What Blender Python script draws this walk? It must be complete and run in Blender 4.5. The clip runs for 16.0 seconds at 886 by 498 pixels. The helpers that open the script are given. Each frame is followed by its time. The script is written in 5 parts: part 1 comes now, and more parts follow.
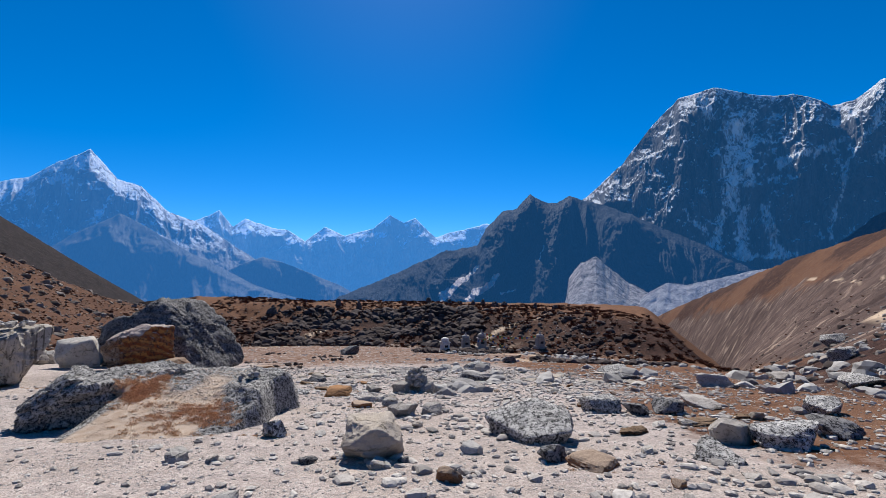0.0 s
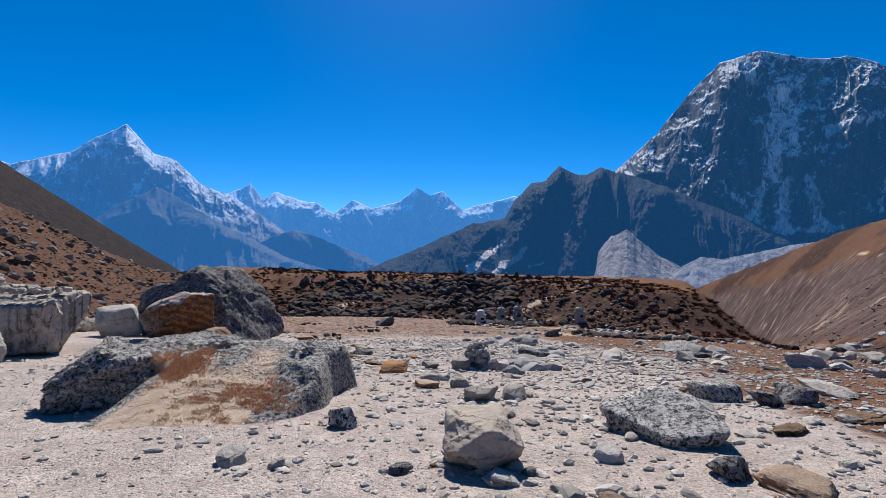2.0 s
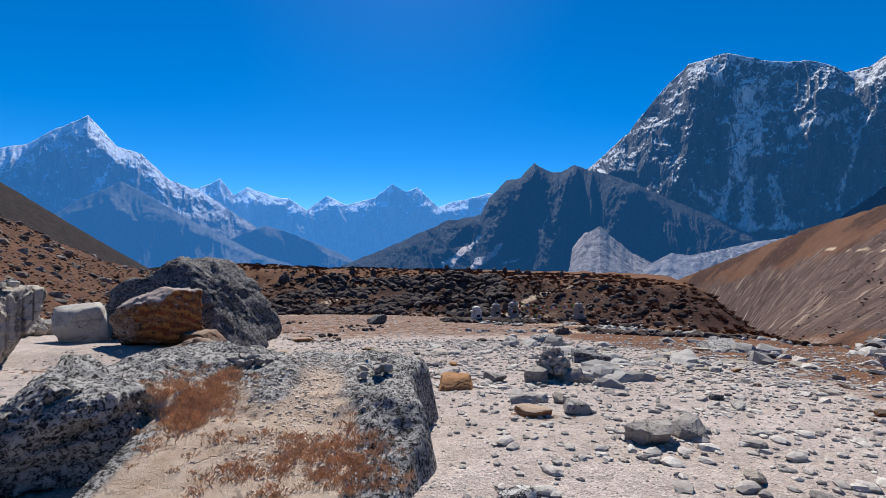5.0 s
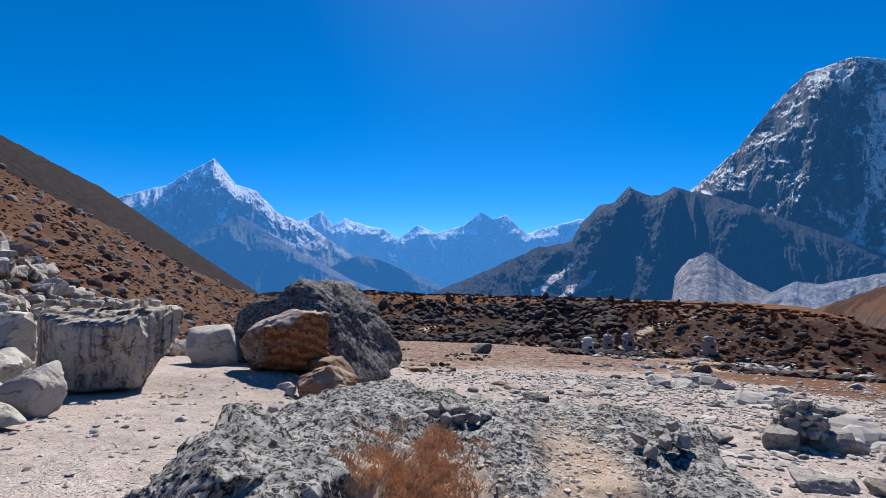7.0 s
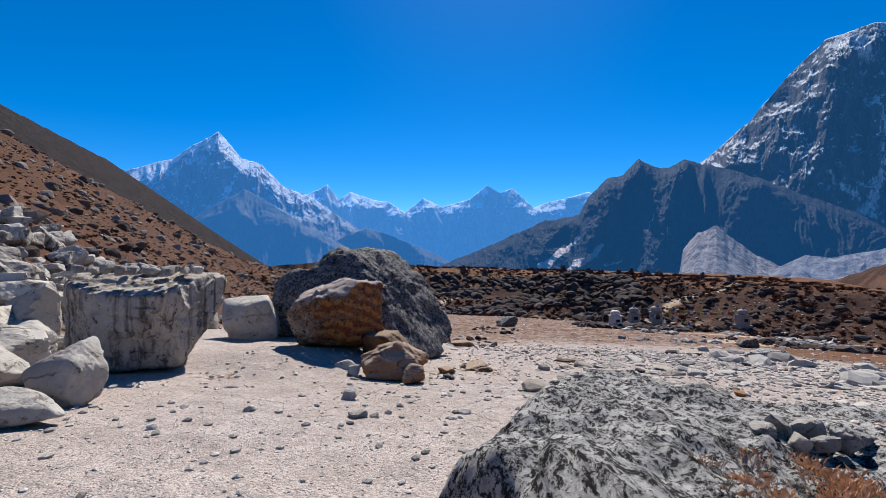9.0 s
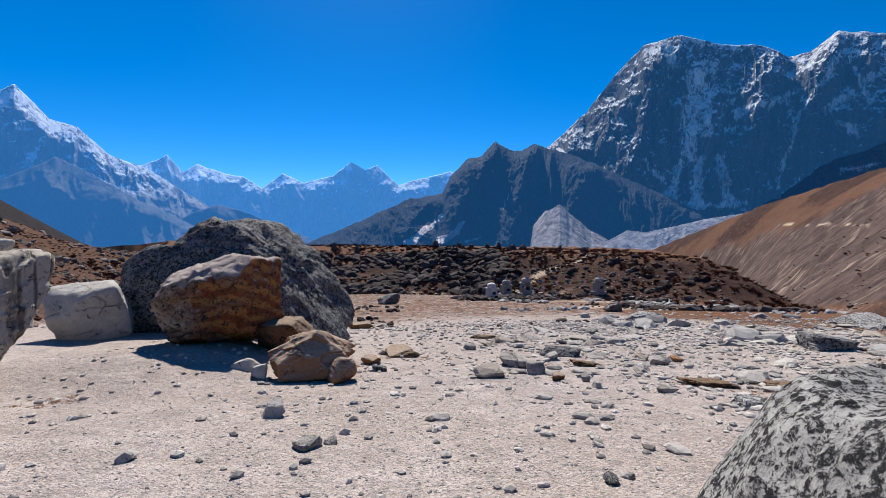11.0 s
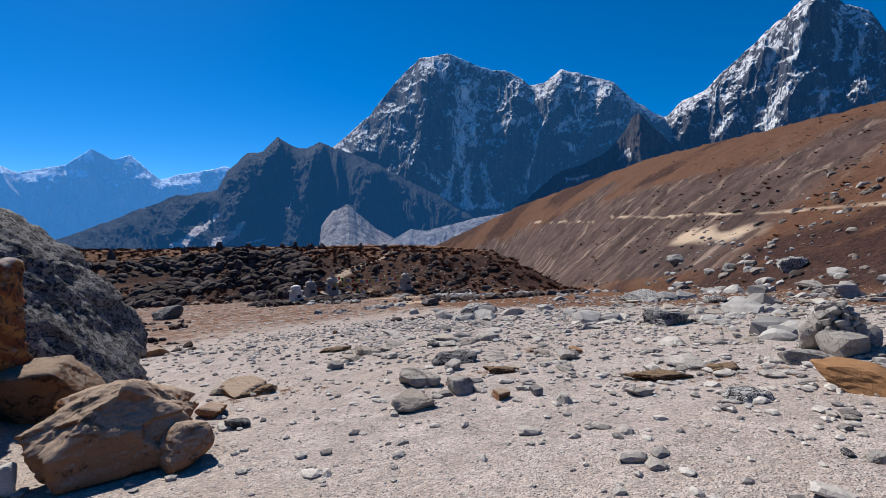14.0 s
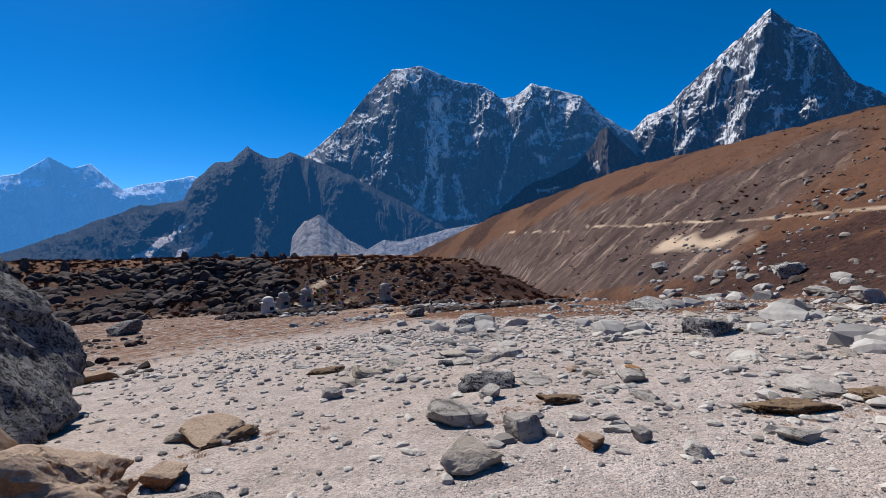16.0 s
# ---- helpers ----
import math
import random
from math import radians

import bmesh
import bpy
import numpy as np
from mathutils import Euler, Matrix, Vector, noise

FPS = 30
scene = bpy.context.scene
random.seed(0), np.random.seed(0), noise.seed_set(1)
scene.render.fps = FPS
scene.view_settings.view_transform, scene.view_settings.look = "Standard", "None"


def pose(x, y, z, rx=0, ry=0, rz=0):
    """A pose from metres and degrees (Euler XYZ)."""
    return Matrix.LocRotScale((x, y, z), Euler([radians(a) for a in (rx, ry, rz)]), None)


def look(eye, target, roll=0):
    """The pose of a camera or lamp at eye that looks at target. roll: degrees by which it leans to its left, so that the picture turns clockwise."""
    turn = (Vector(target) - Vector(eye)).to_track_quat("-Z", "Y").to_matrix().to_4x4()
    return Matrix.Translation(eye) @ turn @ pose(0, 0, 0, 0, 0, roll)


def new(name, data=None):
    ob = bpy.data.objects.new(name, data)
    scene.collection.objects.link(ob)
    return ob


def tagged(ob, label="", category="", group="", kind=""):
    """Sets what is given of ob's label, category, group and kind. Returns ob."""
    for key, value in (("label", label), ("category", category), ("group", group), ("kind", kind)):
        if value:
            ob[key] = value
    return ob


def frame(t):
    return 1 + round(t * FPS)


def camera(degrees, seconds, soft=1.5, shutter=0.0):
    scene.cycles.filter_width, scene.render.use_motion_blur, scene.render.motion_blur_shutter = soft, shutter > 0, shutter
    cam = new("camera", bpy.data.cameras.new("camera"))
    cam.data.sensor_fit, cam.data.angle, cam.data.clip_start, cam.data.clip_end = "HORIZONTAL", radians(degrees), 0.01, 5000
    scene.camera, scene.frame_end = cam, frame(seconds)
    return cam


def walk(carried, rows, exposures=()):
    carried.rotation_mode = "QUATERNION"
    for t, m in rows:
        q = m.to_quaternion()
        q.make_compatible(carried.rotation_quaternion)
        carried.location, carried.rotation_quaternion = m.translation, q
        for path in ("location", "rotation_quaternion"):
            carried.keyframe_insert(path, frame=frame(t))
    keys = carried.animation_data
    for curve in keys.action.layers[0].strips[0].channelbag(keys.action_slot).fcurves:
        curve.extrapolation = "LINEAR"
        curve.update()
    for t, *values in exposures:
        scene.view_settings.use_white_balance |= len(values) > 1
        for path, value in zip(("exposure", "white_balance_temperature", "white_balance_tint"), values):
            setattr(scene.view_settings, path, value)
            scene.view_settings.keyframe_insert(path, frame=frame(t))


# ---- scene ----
cam = camera(87.1, 16.0, soft=0.35)
PATH = [
    (0.0, pose(1.303, -1.370, 2.293, 94.25, -0.16, -0.35)),
    (0.5, pose(1.149, -0.834, 2.232, 93.26, -0.24, -0.07)),
    (1.0, pose(0.898, -0.347, 2.176, 92.39, -0.35, 1.35)),
    (1.5, pose(0.498, 0.004, 2.115, 91.69, -0.41, 2.63)),
    (2.0, pose(0.144, 0.444, 2.059, 90.90, -0.47, 2.94)),
    (2.5, pose(-0.218, 0.766, 2.023, 90.23, -0.47, 1.94)),
    (3.0, pose(-0.618, 1.147, 1.979, 89.44, -0.48, -0.06)),
    (5.5, pose(-2.753, 4.147, 1.643, 91.55, -0.40, -0.13)),
    (6.0, pose(-3.229, 4.669, 1.604, 93.08, -0.50, 3.65)),
    (6.5, pose(-3.711, 5.106, 1.523, 93.85, -0.55, 7.21)),
    (7.0, pose(-4.240, 5.559, 1.457, 93.81, -0.58, 10.69)),
    (7.5, pose(-4.745, 5.896, 1.376, 93.29, -0.73, 13.35)),
    (8.0, pose(-5.238, 6.289, 1.320, 92.30, -0.77, 15.31)),
    (9.2, pose(-6.62, 7.17, 1.165, 90.30, -0.55, 10.20)),
    (10.5, pose(-7.605, 8.384, 1.004, 88.59, -0.18, 0.82)),
    (11.0, pose(-8.038, 8.780, 0.952, 87.94, -0.05, -5.00)),
    (11.5, pose(-8.403, 9.152, 0.934, 87.62, 0.07, -10.67)),
    (12.0, pose(-8.689, 9.662, 0.874, 87.55, 0.27, -16.68)),
    (12.5, pose(-8.939, 10.106, 0.827, 87.44, 0.53, -21.42)),
    (13.0, pose(-9.099, 10.620, 0.758, 87.37, 0.63, -25.48)),
    (13.5, pose(-9.175, 11.126, 0.720, 87.43, 0.75, -28.25)),
    (14.0, pose(-9.215, 11.728, 0.652, 87.74, 0.75, -30.62)),
    (14.5, pose(-9.155, 12.307, 0.589, 88.28, 0.76, -32.15)),
    (15.0, pose(-9.114, 12.931, 0.483, 88.83, 0.80, -33.10)),
    (15.5, pose(-9.049, 13.427, 0.385, 89.09, 0.83, -33.60)),
    (16.0, pose(-8.973, 13.914, 0.328, 89.03, 0.85, -33.96)),
]
walk(cam, PATH, ((0.0, 0.58), (2.0, 0.54), (3.2, 0.54), (5.5, 0.62), (8.0, 0.68), (10.5, 0.58), (11.0, 0.62), (12.5, 0.48), (14.0, 0.42), (16.0, 0.40)))

# ---- sky and sun ----
SUN_AZ, SUN_EL = radians(-5.0), radians(46.0)
world = bpy.data.worlds.new("world")
scene.world = world
world.use_nodes = True
wn = world.node_tree.nodes
sky = wn.new("ShaderNodeTexSky")
sky.sky_type = "NISHITA"
sky.sun_disc = False
sky.sun_elevation, sky.sun_rotation = SUN_EL, SUN_AZ
sky.altitude, sky.air_density, sky.dust_density, sky.ozone_density = 4400, 1.05, 2.0, 6.0
sky_tone = wn.new("ShaderNodeHueSaturation")
sky_tone.inputs["Saturation"].default_value = 1.32
world.node_tree.links.new(sky.outputs[0], sky_tone.inputs["Color"])
world.node_tree.links.new(sky_tone.outputs[0], wn["Background"].inputs["Color"])
wn["Background"].inputs["Strength"].default_value = 0.090
sun = new("sun", bpy.data.lights.new("sun", "SUN"))
sun.data.energy, sun.data.angle, sun.data.color = 5.0, radians(0.53), (1.0, 0.935, 0.835)
sun.matrix_world = look((100 * math.sin(SUN_AZ) * math.cos(SUN_EL), 100 * math.cos(SUN_AZ) * math.cos(SUN_EL), 100 * math.sin(SUN_EL)), (0, 0, 0))


# ---- noise ----
def _hash(ix, iy, iz, seed):
    h = (ix * 374761393 + iy * 668265263 + iz * 2147483647 + seed * 1274126177) & 0xFFFFFFFF
    h = ((h ^ (h >> 13)) * 1274126177) & 0xFFFFFFFF
    h = ((h ^ (h >> 15)) * 2246822519) & 0xFFFFFFFF
    return ((h ^ (h >> 16)) & 0xFFFFFF) / float(0xFFFFFF)


def vnoise(p, seed=0):
    """Smooth value noise of points (n, 3), from -1 to 1."""
    p = np.asarray(p, float)
    i = np.floor(p).astype(np.int64)
    f = p - i
    f = f * f * f * (f * (f * 6 - 15) + 10)
    out = 0.0
    for dx in (0, 1):
        for dy in (0, 1):
            for dz in (0, 1):
                w = (f[:, 0] if dx else 1 - f[:, 0]) * (f[:, 1] if dy else 1 - f[:, 1]) * (f[:, 2] if dz else 1 - f[:, 2])
                out = out + w * _hash(i[:, 0] + dx, i[:, 1] + dy, i[:, 2] + dz, seed)
    return out * 2 - 1


def fbm(p, octaves=4, seed=0, gain=0.5, ridged=False):
    p = np.asarray(p, float)
    total, amp, norm = 0.0, 1.0, 0.0
    for k in range(octaves):
        n = vnoise(p + 17.3 * k, seed + k)
        total = total + amp * ((1 - 2 * np.abs(n)) if ridged else n)
        norm += amp
        amp *= gain
        p = p * 2.03
    return total / norm


def xyz(x, y, z=0.0):
    x, y = np.asarray(x, float), np.asarray(y, float)
    return np.stack([x, y, np.zeros_like(x) + z], -1)


def step(a, b, v):
    t = np.clip((v - a) / (b - a), 0, 1)
    return t * t * (3 - 2 * t)


# ---- terrain ----
def smin(a, b, k):
    h = np.clip(0.5 + 0.5 * (b - a) / k, 0, 1)
    return b + (a - b) * h - k * h * (1 - h)


def smax(a, b, k):
    return -smin(-np.asarray(a), -np.asarray(b), k)


def right_foot(y):
    return np.interp(y, [-40, 0, 20, 46, 120, 246, 457, 900], [16, 15, 18, 34, 76, 150, 205, 260])


def left_foot(y):
    return np.interp(y, [-60, 0, 14, 24, 40, 77, 120], [-14, -14.5, -17.5, -20, -27, -42, -60])


def ridge_foot(x):
    return np.interp(x, [-80, -45, -20, -9, 5, 14, 26, 40], [60, 68, 77, 76, 67, 58, 49, 42])


def terrain(x, y):
    """Ground height, and how much of it is dry grass, eroded slope and worn path (each 0 to 1)."""
    x, y = np.asarray(x, float), np.asarray(y, float)
    flat = 0.5 - 0.13 * np.minimum(y, 45) - 0.085 * np.clip(y - 45, 0, 60) - 0.004 * np.clip(x - 4, 0, 20) ** 1.5
    flat = flat + 0.5 * step(-10, -12.5, x) * step(15.8, 18.5, y) * step(34, 25, y)
    z = flat.copy()
    wob = fbm(xyz(x / 9, y / 9), 3, 5)
    # memorial ridge
    rise = np.clip(y - ridge_foot(x) + 2.0 * wob, 0, 200) * (0.27 + 0.05 * wob)
    crest = np.interp(x, [-60, -30, -15, 0, 32, 60], [-0.8, -2.0, -2.1, -2.2, -2.5, -3.5]) - 0.006 * np.clip(y - 95, 0, 50)
    ridge = smin(z + smax(rise, 0, 0.3), smax(crest, z, 1.0), 1.2)
    edge = 24 + (y - 47) * 0.4
    ridge = smin(ridge, -2.3 - 0.8 * (x - edge + 1.2 * wob), 1.2)
    z = np.where(y > 35, smin(ridge, np.maximum(ridge, z), 0.01), z)
    drop_right = -6.3 - 0.28 * np.clip(y - 47, 0, 200)
    z = np.where(y > 47, smax(z, np.where(x > edge, drop_right, -300), 1.0), z)
    cut = step(47, 62, y) * step(0, 6, x - edge)
    z = z * (1 - cut) + smax(smin(-2.3 - 0.8 * (x - edge), z, 1), drop_right, 1.0) * cut
    # the valley behind the ridge
    z = z - 0.30 * np.clip(y - 118, 0, 420) * np.clip(1 - np.abs(x) / 900, 0, 1)
    # near hill on the left and the darker one behind it
    lf = left_foot(y)
    crest_x, crest_z = -56.0, np.interp(y, [-40, 20, 37, 53, 77, 110], [21, 17.5, 14, 8.4, 0.3, -6])
    u = np.clip((lf - x) / (lf - crest_x), 0, 1)
    hill = z + (crest_z - z) * (0.75 * u + 0.25 * u * u) * (u > 0)
    over = np.clip(crest_x - x, 0, 60)
    hill = hill - 0.10 * over
    back_z = np.interp(y, [-100, 100, 162, 240, 350, 520], [104, 89, 77, 56, 0, -60])
    v = np.clip((-105 - x) / 155, 0, 1)
    hill = hill * (1 - v) + back_z * v
    on_left = step(0, 2.5, lf - x)
    z = z * (1 - on_left) + hill * on_left
    # long hill on the right
    rf = right_foot(y)
    rc_x = np.interp(y, [-100, 0, 48, 157, 282, 457, 900], [110, 120, 137, 196, 216, 232, 300])
    rc_z = np.interp(y, [-100, 0, 48, 157, 282, 457, 900], [26, 28, 30, 35, 18, -20, -120])
    foot_z = np.interp(y, [-100, 20, 46, 120, 246, 457, 900], [8, -2.3, -6.4, -22, -48, -75, -160])
    foot_z = np.where(y < 20, flat, foot_z)
    w = np.clip((x - rf) / (rc_x - rf), 0, 1)
    bank = foot_z + (rc_z - foot_z) * (0.55 * w + 0.45 * np.sin(w * math.pi / 2))
    bank = bank + np.clip(x - rc_x, 0, 400) * 0.04
    on_right = step(-3.0, 2.0, x - rf)
    z = z * (1 - on_right) + np.where(x > rf - 3, smax(bank, np.where(y < 47, z, -999), 0.8), z) * on_right
    # relief
    far = np.hypot(x + 4, y - 9)
    on_ridge = step(-2, 4, y - ridge_foot(x)) * step(140, 115, y) * (1 - on_right) * (1 - on_left)
    rough = 0.10 + 0.25 * on_left * step(0, 12, lf - x) + 0.35 * on_ridge + 0.8 * on_right * step(4, 30, x - rf)
    z = z + rough * fbm(xyz(x / 3.2, y / 3.2), 4, 21) * step(3, 9, far) + 0.035 * fbm(xyz(x / 0.7, y / 0.7), 3, 31)
    # long gullies down the eroded foot of the right hill
    strike = (x * 0.30 + y * 0.95) / 7.0
    band = on_right * step(0.01, 0.05, w) * step(0.74, 0.36, w + 0.12 * wob + 0.16 * fbm(xyz(x / 40, y / 40), 3, 91)) * step(24, 44, y)
    z = z + band * 2.2 * fbm(xyz(strike, w * 2.5), 4, 41, ridged=True) * np.clip((far - 40) / 80, 0, 1.5)
    grass = np.clip(np.maximum.reduce([on_left, on_ridge, on_right * step(-1, 5, x - rf)]), 0, 1)
    fringe = step(26, 44, y + 8 * wob) * 0.56 + step(2.5, 9, x - 0.10 * y + 6 * wob) * 0.72 * step(60, 30, y)
    grass = np.clip(np.maximum(grass, np.clip(fringe, 0, 0.85)), 0, 1)
    scree = band
    # foot tracks across the hillsides
    n1 = fbm(xyz(y / 30, 0 * y), 2, 77)
    track = np.exp(-((z - (2.6 + 1.2 * n1 + 0.010 * (y - 60))) / 0.20) ** 2) * (0.7 + 0.5 * fbm(xyz(x / 3, y / 3), 3, 83)) * on_right * step(60, 40, np.abs(w - 0.3) * 60) * step(5, 14, x - rf)
    slip = np.exp(-(((x - 0.5 * (y - 38) - 44) / 5.0) ** 2 + ((z + 0.6) / 1.6) ** 2) ** 2) * on_right * step(30, 34, y) * step(52, 46, y) * step(-0.5, 0.1, fbm(xyz(x / 2.5, y / 2.5), 4, 57)) * 0.8
    # footpaths over the memorial ridge
    p1 = np.exp(-((x - (-24 + (y - 74) * 0.28 + 0.8 * wob)) / 0.7) ** 2) * step(66, 72, y) * step(98, 92, y)
    p2 = np.exp(-((y - (66 + (x - 4) * 0.5 + wob)) / 0.9) ** 2) * step(2, 6, x) * step(24, 16, x)
    bare = 0.75 * step(1, 5, x) * step(24, 17, x) * step(43, 47, y) * step(66, 60, y) * step(-0.05, 0.35, fbm(xyz(x / 4, y / 4), 4, 63)) * (1 - on_right)
    # left of x -64 a weight of 3 colours the back hill near black
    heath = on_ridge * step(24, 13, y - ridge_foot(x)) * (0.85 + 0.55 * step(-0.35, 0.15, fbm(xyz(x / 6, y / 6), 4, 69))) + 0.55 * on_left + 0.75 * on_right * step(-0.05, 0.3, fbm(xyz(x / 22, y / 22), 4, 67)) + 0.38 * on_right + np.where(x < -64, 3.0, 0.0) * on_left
    return z, grass, scree, np.clip(track + slip + p1 + p2 + bare, 0, 1), np.clip(heath, 0, 3)


def ground_z(x, y):
    return float(terrain(np.array([x]), np.array([y]))[0][0])
# ---- end of terrain ----


# ---- node helpers ----
class Nodes:
    """A short way to write a node material."""

    def __init__(self, name):
        self.material = bpy.data.materials.new(name)
        self.material.use_nodes = True
        self.tree = self.material.node_tree
        self.bsdf = self.tree.nodes["Principled BSDF"]
        self.bsdf.inputs["Specular IOR Level"].default_value = 0.04

    def node(self, kind, links=None, **values):
        n = self.tree.nodes.new("ShaderNode" + kind)
        for key, value in values.items():
            setattr(n, key, value)
        for key, value in (links or {}).items():
            self.put(n.inputs[key], value)
        return n

    def put(self, socket, value):
        if isinstance(value, bpy.types.NodeSocket):
            self.tree.links.new(value, socket)
        else:
            socket.default_value = (*value, 1) if isinstance(value, tuple) and len(value) == 3 and socket.type == "RGBA" else value

    def place(self, scale=(1, 1, 1), own=True):
        coord = self.node("TexCoord").outputs["Object"] if own else self.node("NewGeometry").outputs["Position"]
        return self.node("Mapping", {"Vector": coord, "Scale": scale}).outputs[0]

    def noise(self, scale, detail=6, rough=0.6, at=None, warp=0.0):
        links = {"Scale": scale, "Detail": detail, "Roughness": rough, "Distortion": warp}
        if at is not None:
            links["Vector"] = at
        return self.node("TexNoise", links).outputs["Fac"]

    def voronoi(self, scale, at=None, feature="F1", out="Distance"):
        links = {"Scale": scale}
        if at is not None:
            links["Vector"] = at
        return self.node("TexVoronoi", links, feature=feature).outputs[out]

    def ramp(self, value, low, high, a=0.0, b=1.0):
        return self.node("MapRange", {"Value": value, "From Min": low, "From Max": high, "To Min": a, "To Max": b}).outputs[0]

    def math(self, op, a, b=0.0):
        n = self.node("Math", operation=op)
        self.put(n.inputs[0], a)
        self.put(n.inputs[1], b)
        return n.outputs[0]

    def mix(self, fac, a, b, blend="MIX"):
        n = self.node("Mix", data_type="RGBA", blend_type=blend)
        self.put(n.inputs["Factor"], fac)
        self.put(n.inputs[6], a)
        self.put(n.inputs[7], b)
        return n.outputs[2]

    def bump(self, height, strength=0.5, distance=0.02):
        b = self.node("Bump", {"Height": height, "Strength": strength, "Distance": distance})
        self.put(self.bsdf.inputs["Normal"], b.outputs[0])

    def done(self, colour, rough=0.9):
        self.put(self.bsdf.inputs["Base Color"], colour)
        self.put(self.bsdf.inputs["Roughness"], rough)
        return self.material


# ---- materials ----
def ground_material():
    m = Nodes("ground")
    p = m.place(own=False)
    big, mid, fine = m.noise(0.18, 5, 0.6, p), m.noise(1.6, 6, 0.65, p), m.noise(22.0, 5, 0.7, p)
    grit = m.voronoi(38.0, p, out="Color")
    grit_d = m.voronoi(38.0, p)
    grit2 = m.voronoi(11.0, p, out="Color")
    sand = m.mix(m.ramp(mid, 0.35, 0.65), (0.320, 0.268, 0.248), (0.470, 0.405, 0.385))
    sand = m.mix(m.ramp(big, 0.42, 0.64, 0, 0.5), sand, (0.375, 0.305, 0.255))
    grey = m.node("SeparateColor", {"Color": grit}).outputs[0]
    grey2 = m.node("SeparateColor", {"Color": grit2}).outputs[0]
    sand = m.mix(m.math("MULTIPLY", m.ramp(grey, 0.62, 0.80), 0.45), sand, (0.160, 0.148, 0.144))
    sand = m.mix(m.math("MULTIPLY", m.ramp(grey, 0.25, 0.12), 0.4), sand, (0.496, 0.472, 0.448))
    sand = m.mix(m.math("MULTIPLY", m.ramp(grey2, 0.80, 0.9), 0.35), sand, (0.200, 0.188, 0.184))
    grass = m.mix(m.ramp(mid, 0.35, 0.68), (0.172, 0.083, 0.045), (0.068, 0.034, 0.024))
    grass = m.mix(m.ramp(big, 0.35, 0.65), grass, m.mix(m.ramp(fine, 0.4, 0.6), (0.188, 0.102, 0.061), (0.096, 0.048, 0.033)))
    grass = m.mix(m.ramp(m.noise(0.9, 4, 0.7, p), 0.60, 0.72, 0, 0.6), grass, (0.216, 0.132, 0.080))
    dark = m.mix(m.ramp(m.noise(2.6, 6, 0.75, p), 0.38, 0.62), (0.018, 0.010, 0.010), (0.062, 0.031, 0.025))
    grass = m.mix(m.math("MULTIPLY", m.node("Attribute", attribute_name="heath").outputs["Fac"], m.ramp(m.noise(0.30, 5, 0.65, p), 0.22, 0.50)), grass, dark)
    # weights well above 1 go over to near black
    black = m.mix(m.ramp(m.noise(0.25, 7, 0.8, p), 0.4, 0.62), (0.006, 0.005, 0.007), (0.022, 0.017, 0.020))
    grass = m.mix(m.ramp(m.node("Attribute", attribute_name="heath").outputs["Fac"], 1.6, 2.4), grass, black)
    soil = m.mix(m.ramp(m.noise(0.35, 5, 0.7, m.node("Mapping", {"Vector": p, "Rotation": (0, 0, -0.3), "Scale": (0.25, 1.2, 0.4)}).outputs[0]), 0.38, 0.66), (0.046, 0.031, 0.030), (0.108, 0.074, 0.066))
    rill = m.noise(0.26, 6, 0.7, m.node("Mapping", {"Vector": p, "Rotation": (0, 0, -0.3), "Scale": (0.16, 1.5, 0.3)}).outputs[0])
    soil = m.mix(m.ramp(rill, 0.55, 0.67, 0, 0.8), soil, (0.32, 0.245, 0.20))
    soil = m.mix(m.ramp(m.noise(3.0, 4, 0.8, p), 0.52, 0.7, 0, 0.5), soil, (0.05, 0.038, 0.037))
    g = m.node("Attribute", attribute_name="grass").outputs["Fac"]
    s = m.node("Attribute", attribute_name="scree").outputs["Fac"]
    t = m.node("Attribute", attribute_name="track").outputs["Fac"]
    edge = m.math("ADD", g, m.math("MULTIPLY", m.math("SUBTRACT", mid, 0.5), 1.1))
    colour = m.mix(m.ramp(edge, 0.35, 0.62), sand, grass)
    colour = m.mix(m.ramp(m.math("ADD", s, m.math("MULTIPLY", m.math("SUBTRACT", big, 0.5), 1.0)), 0.3, 0.7), colour, soil)
    colour = m.mix(m.ramp(t, 0.2, 0.7, 0, 0.85), colour, (0.47, 0.37, 0.28))
    fleck = m.node("SeparateColor", {"Color": m.voronoi(85.0, p, out="Color")}).outputs[0]
    colour = m.mix(m.math("MULTIPLY", m.ramp(fleck, 0.70, 0.85), m.math("SUBTRACT", 0.55, m.math("MULTIPLY", g, 0.4))), colour, (0.17, 0.155, 0.15))
    h = m.math("ADD", m.math("MULTIPLY", fine, 0.5), m.math("MULTIPLY", m.ramp(grit_d, 0.0, 0.5, 1, 0), 0.3))
    h = m.math("ADD", h, m.math("MULTIPLY", mid, 2.0))
    m.bump(h, 1.0, 0.040)
    return m.done(colour, 0.95)


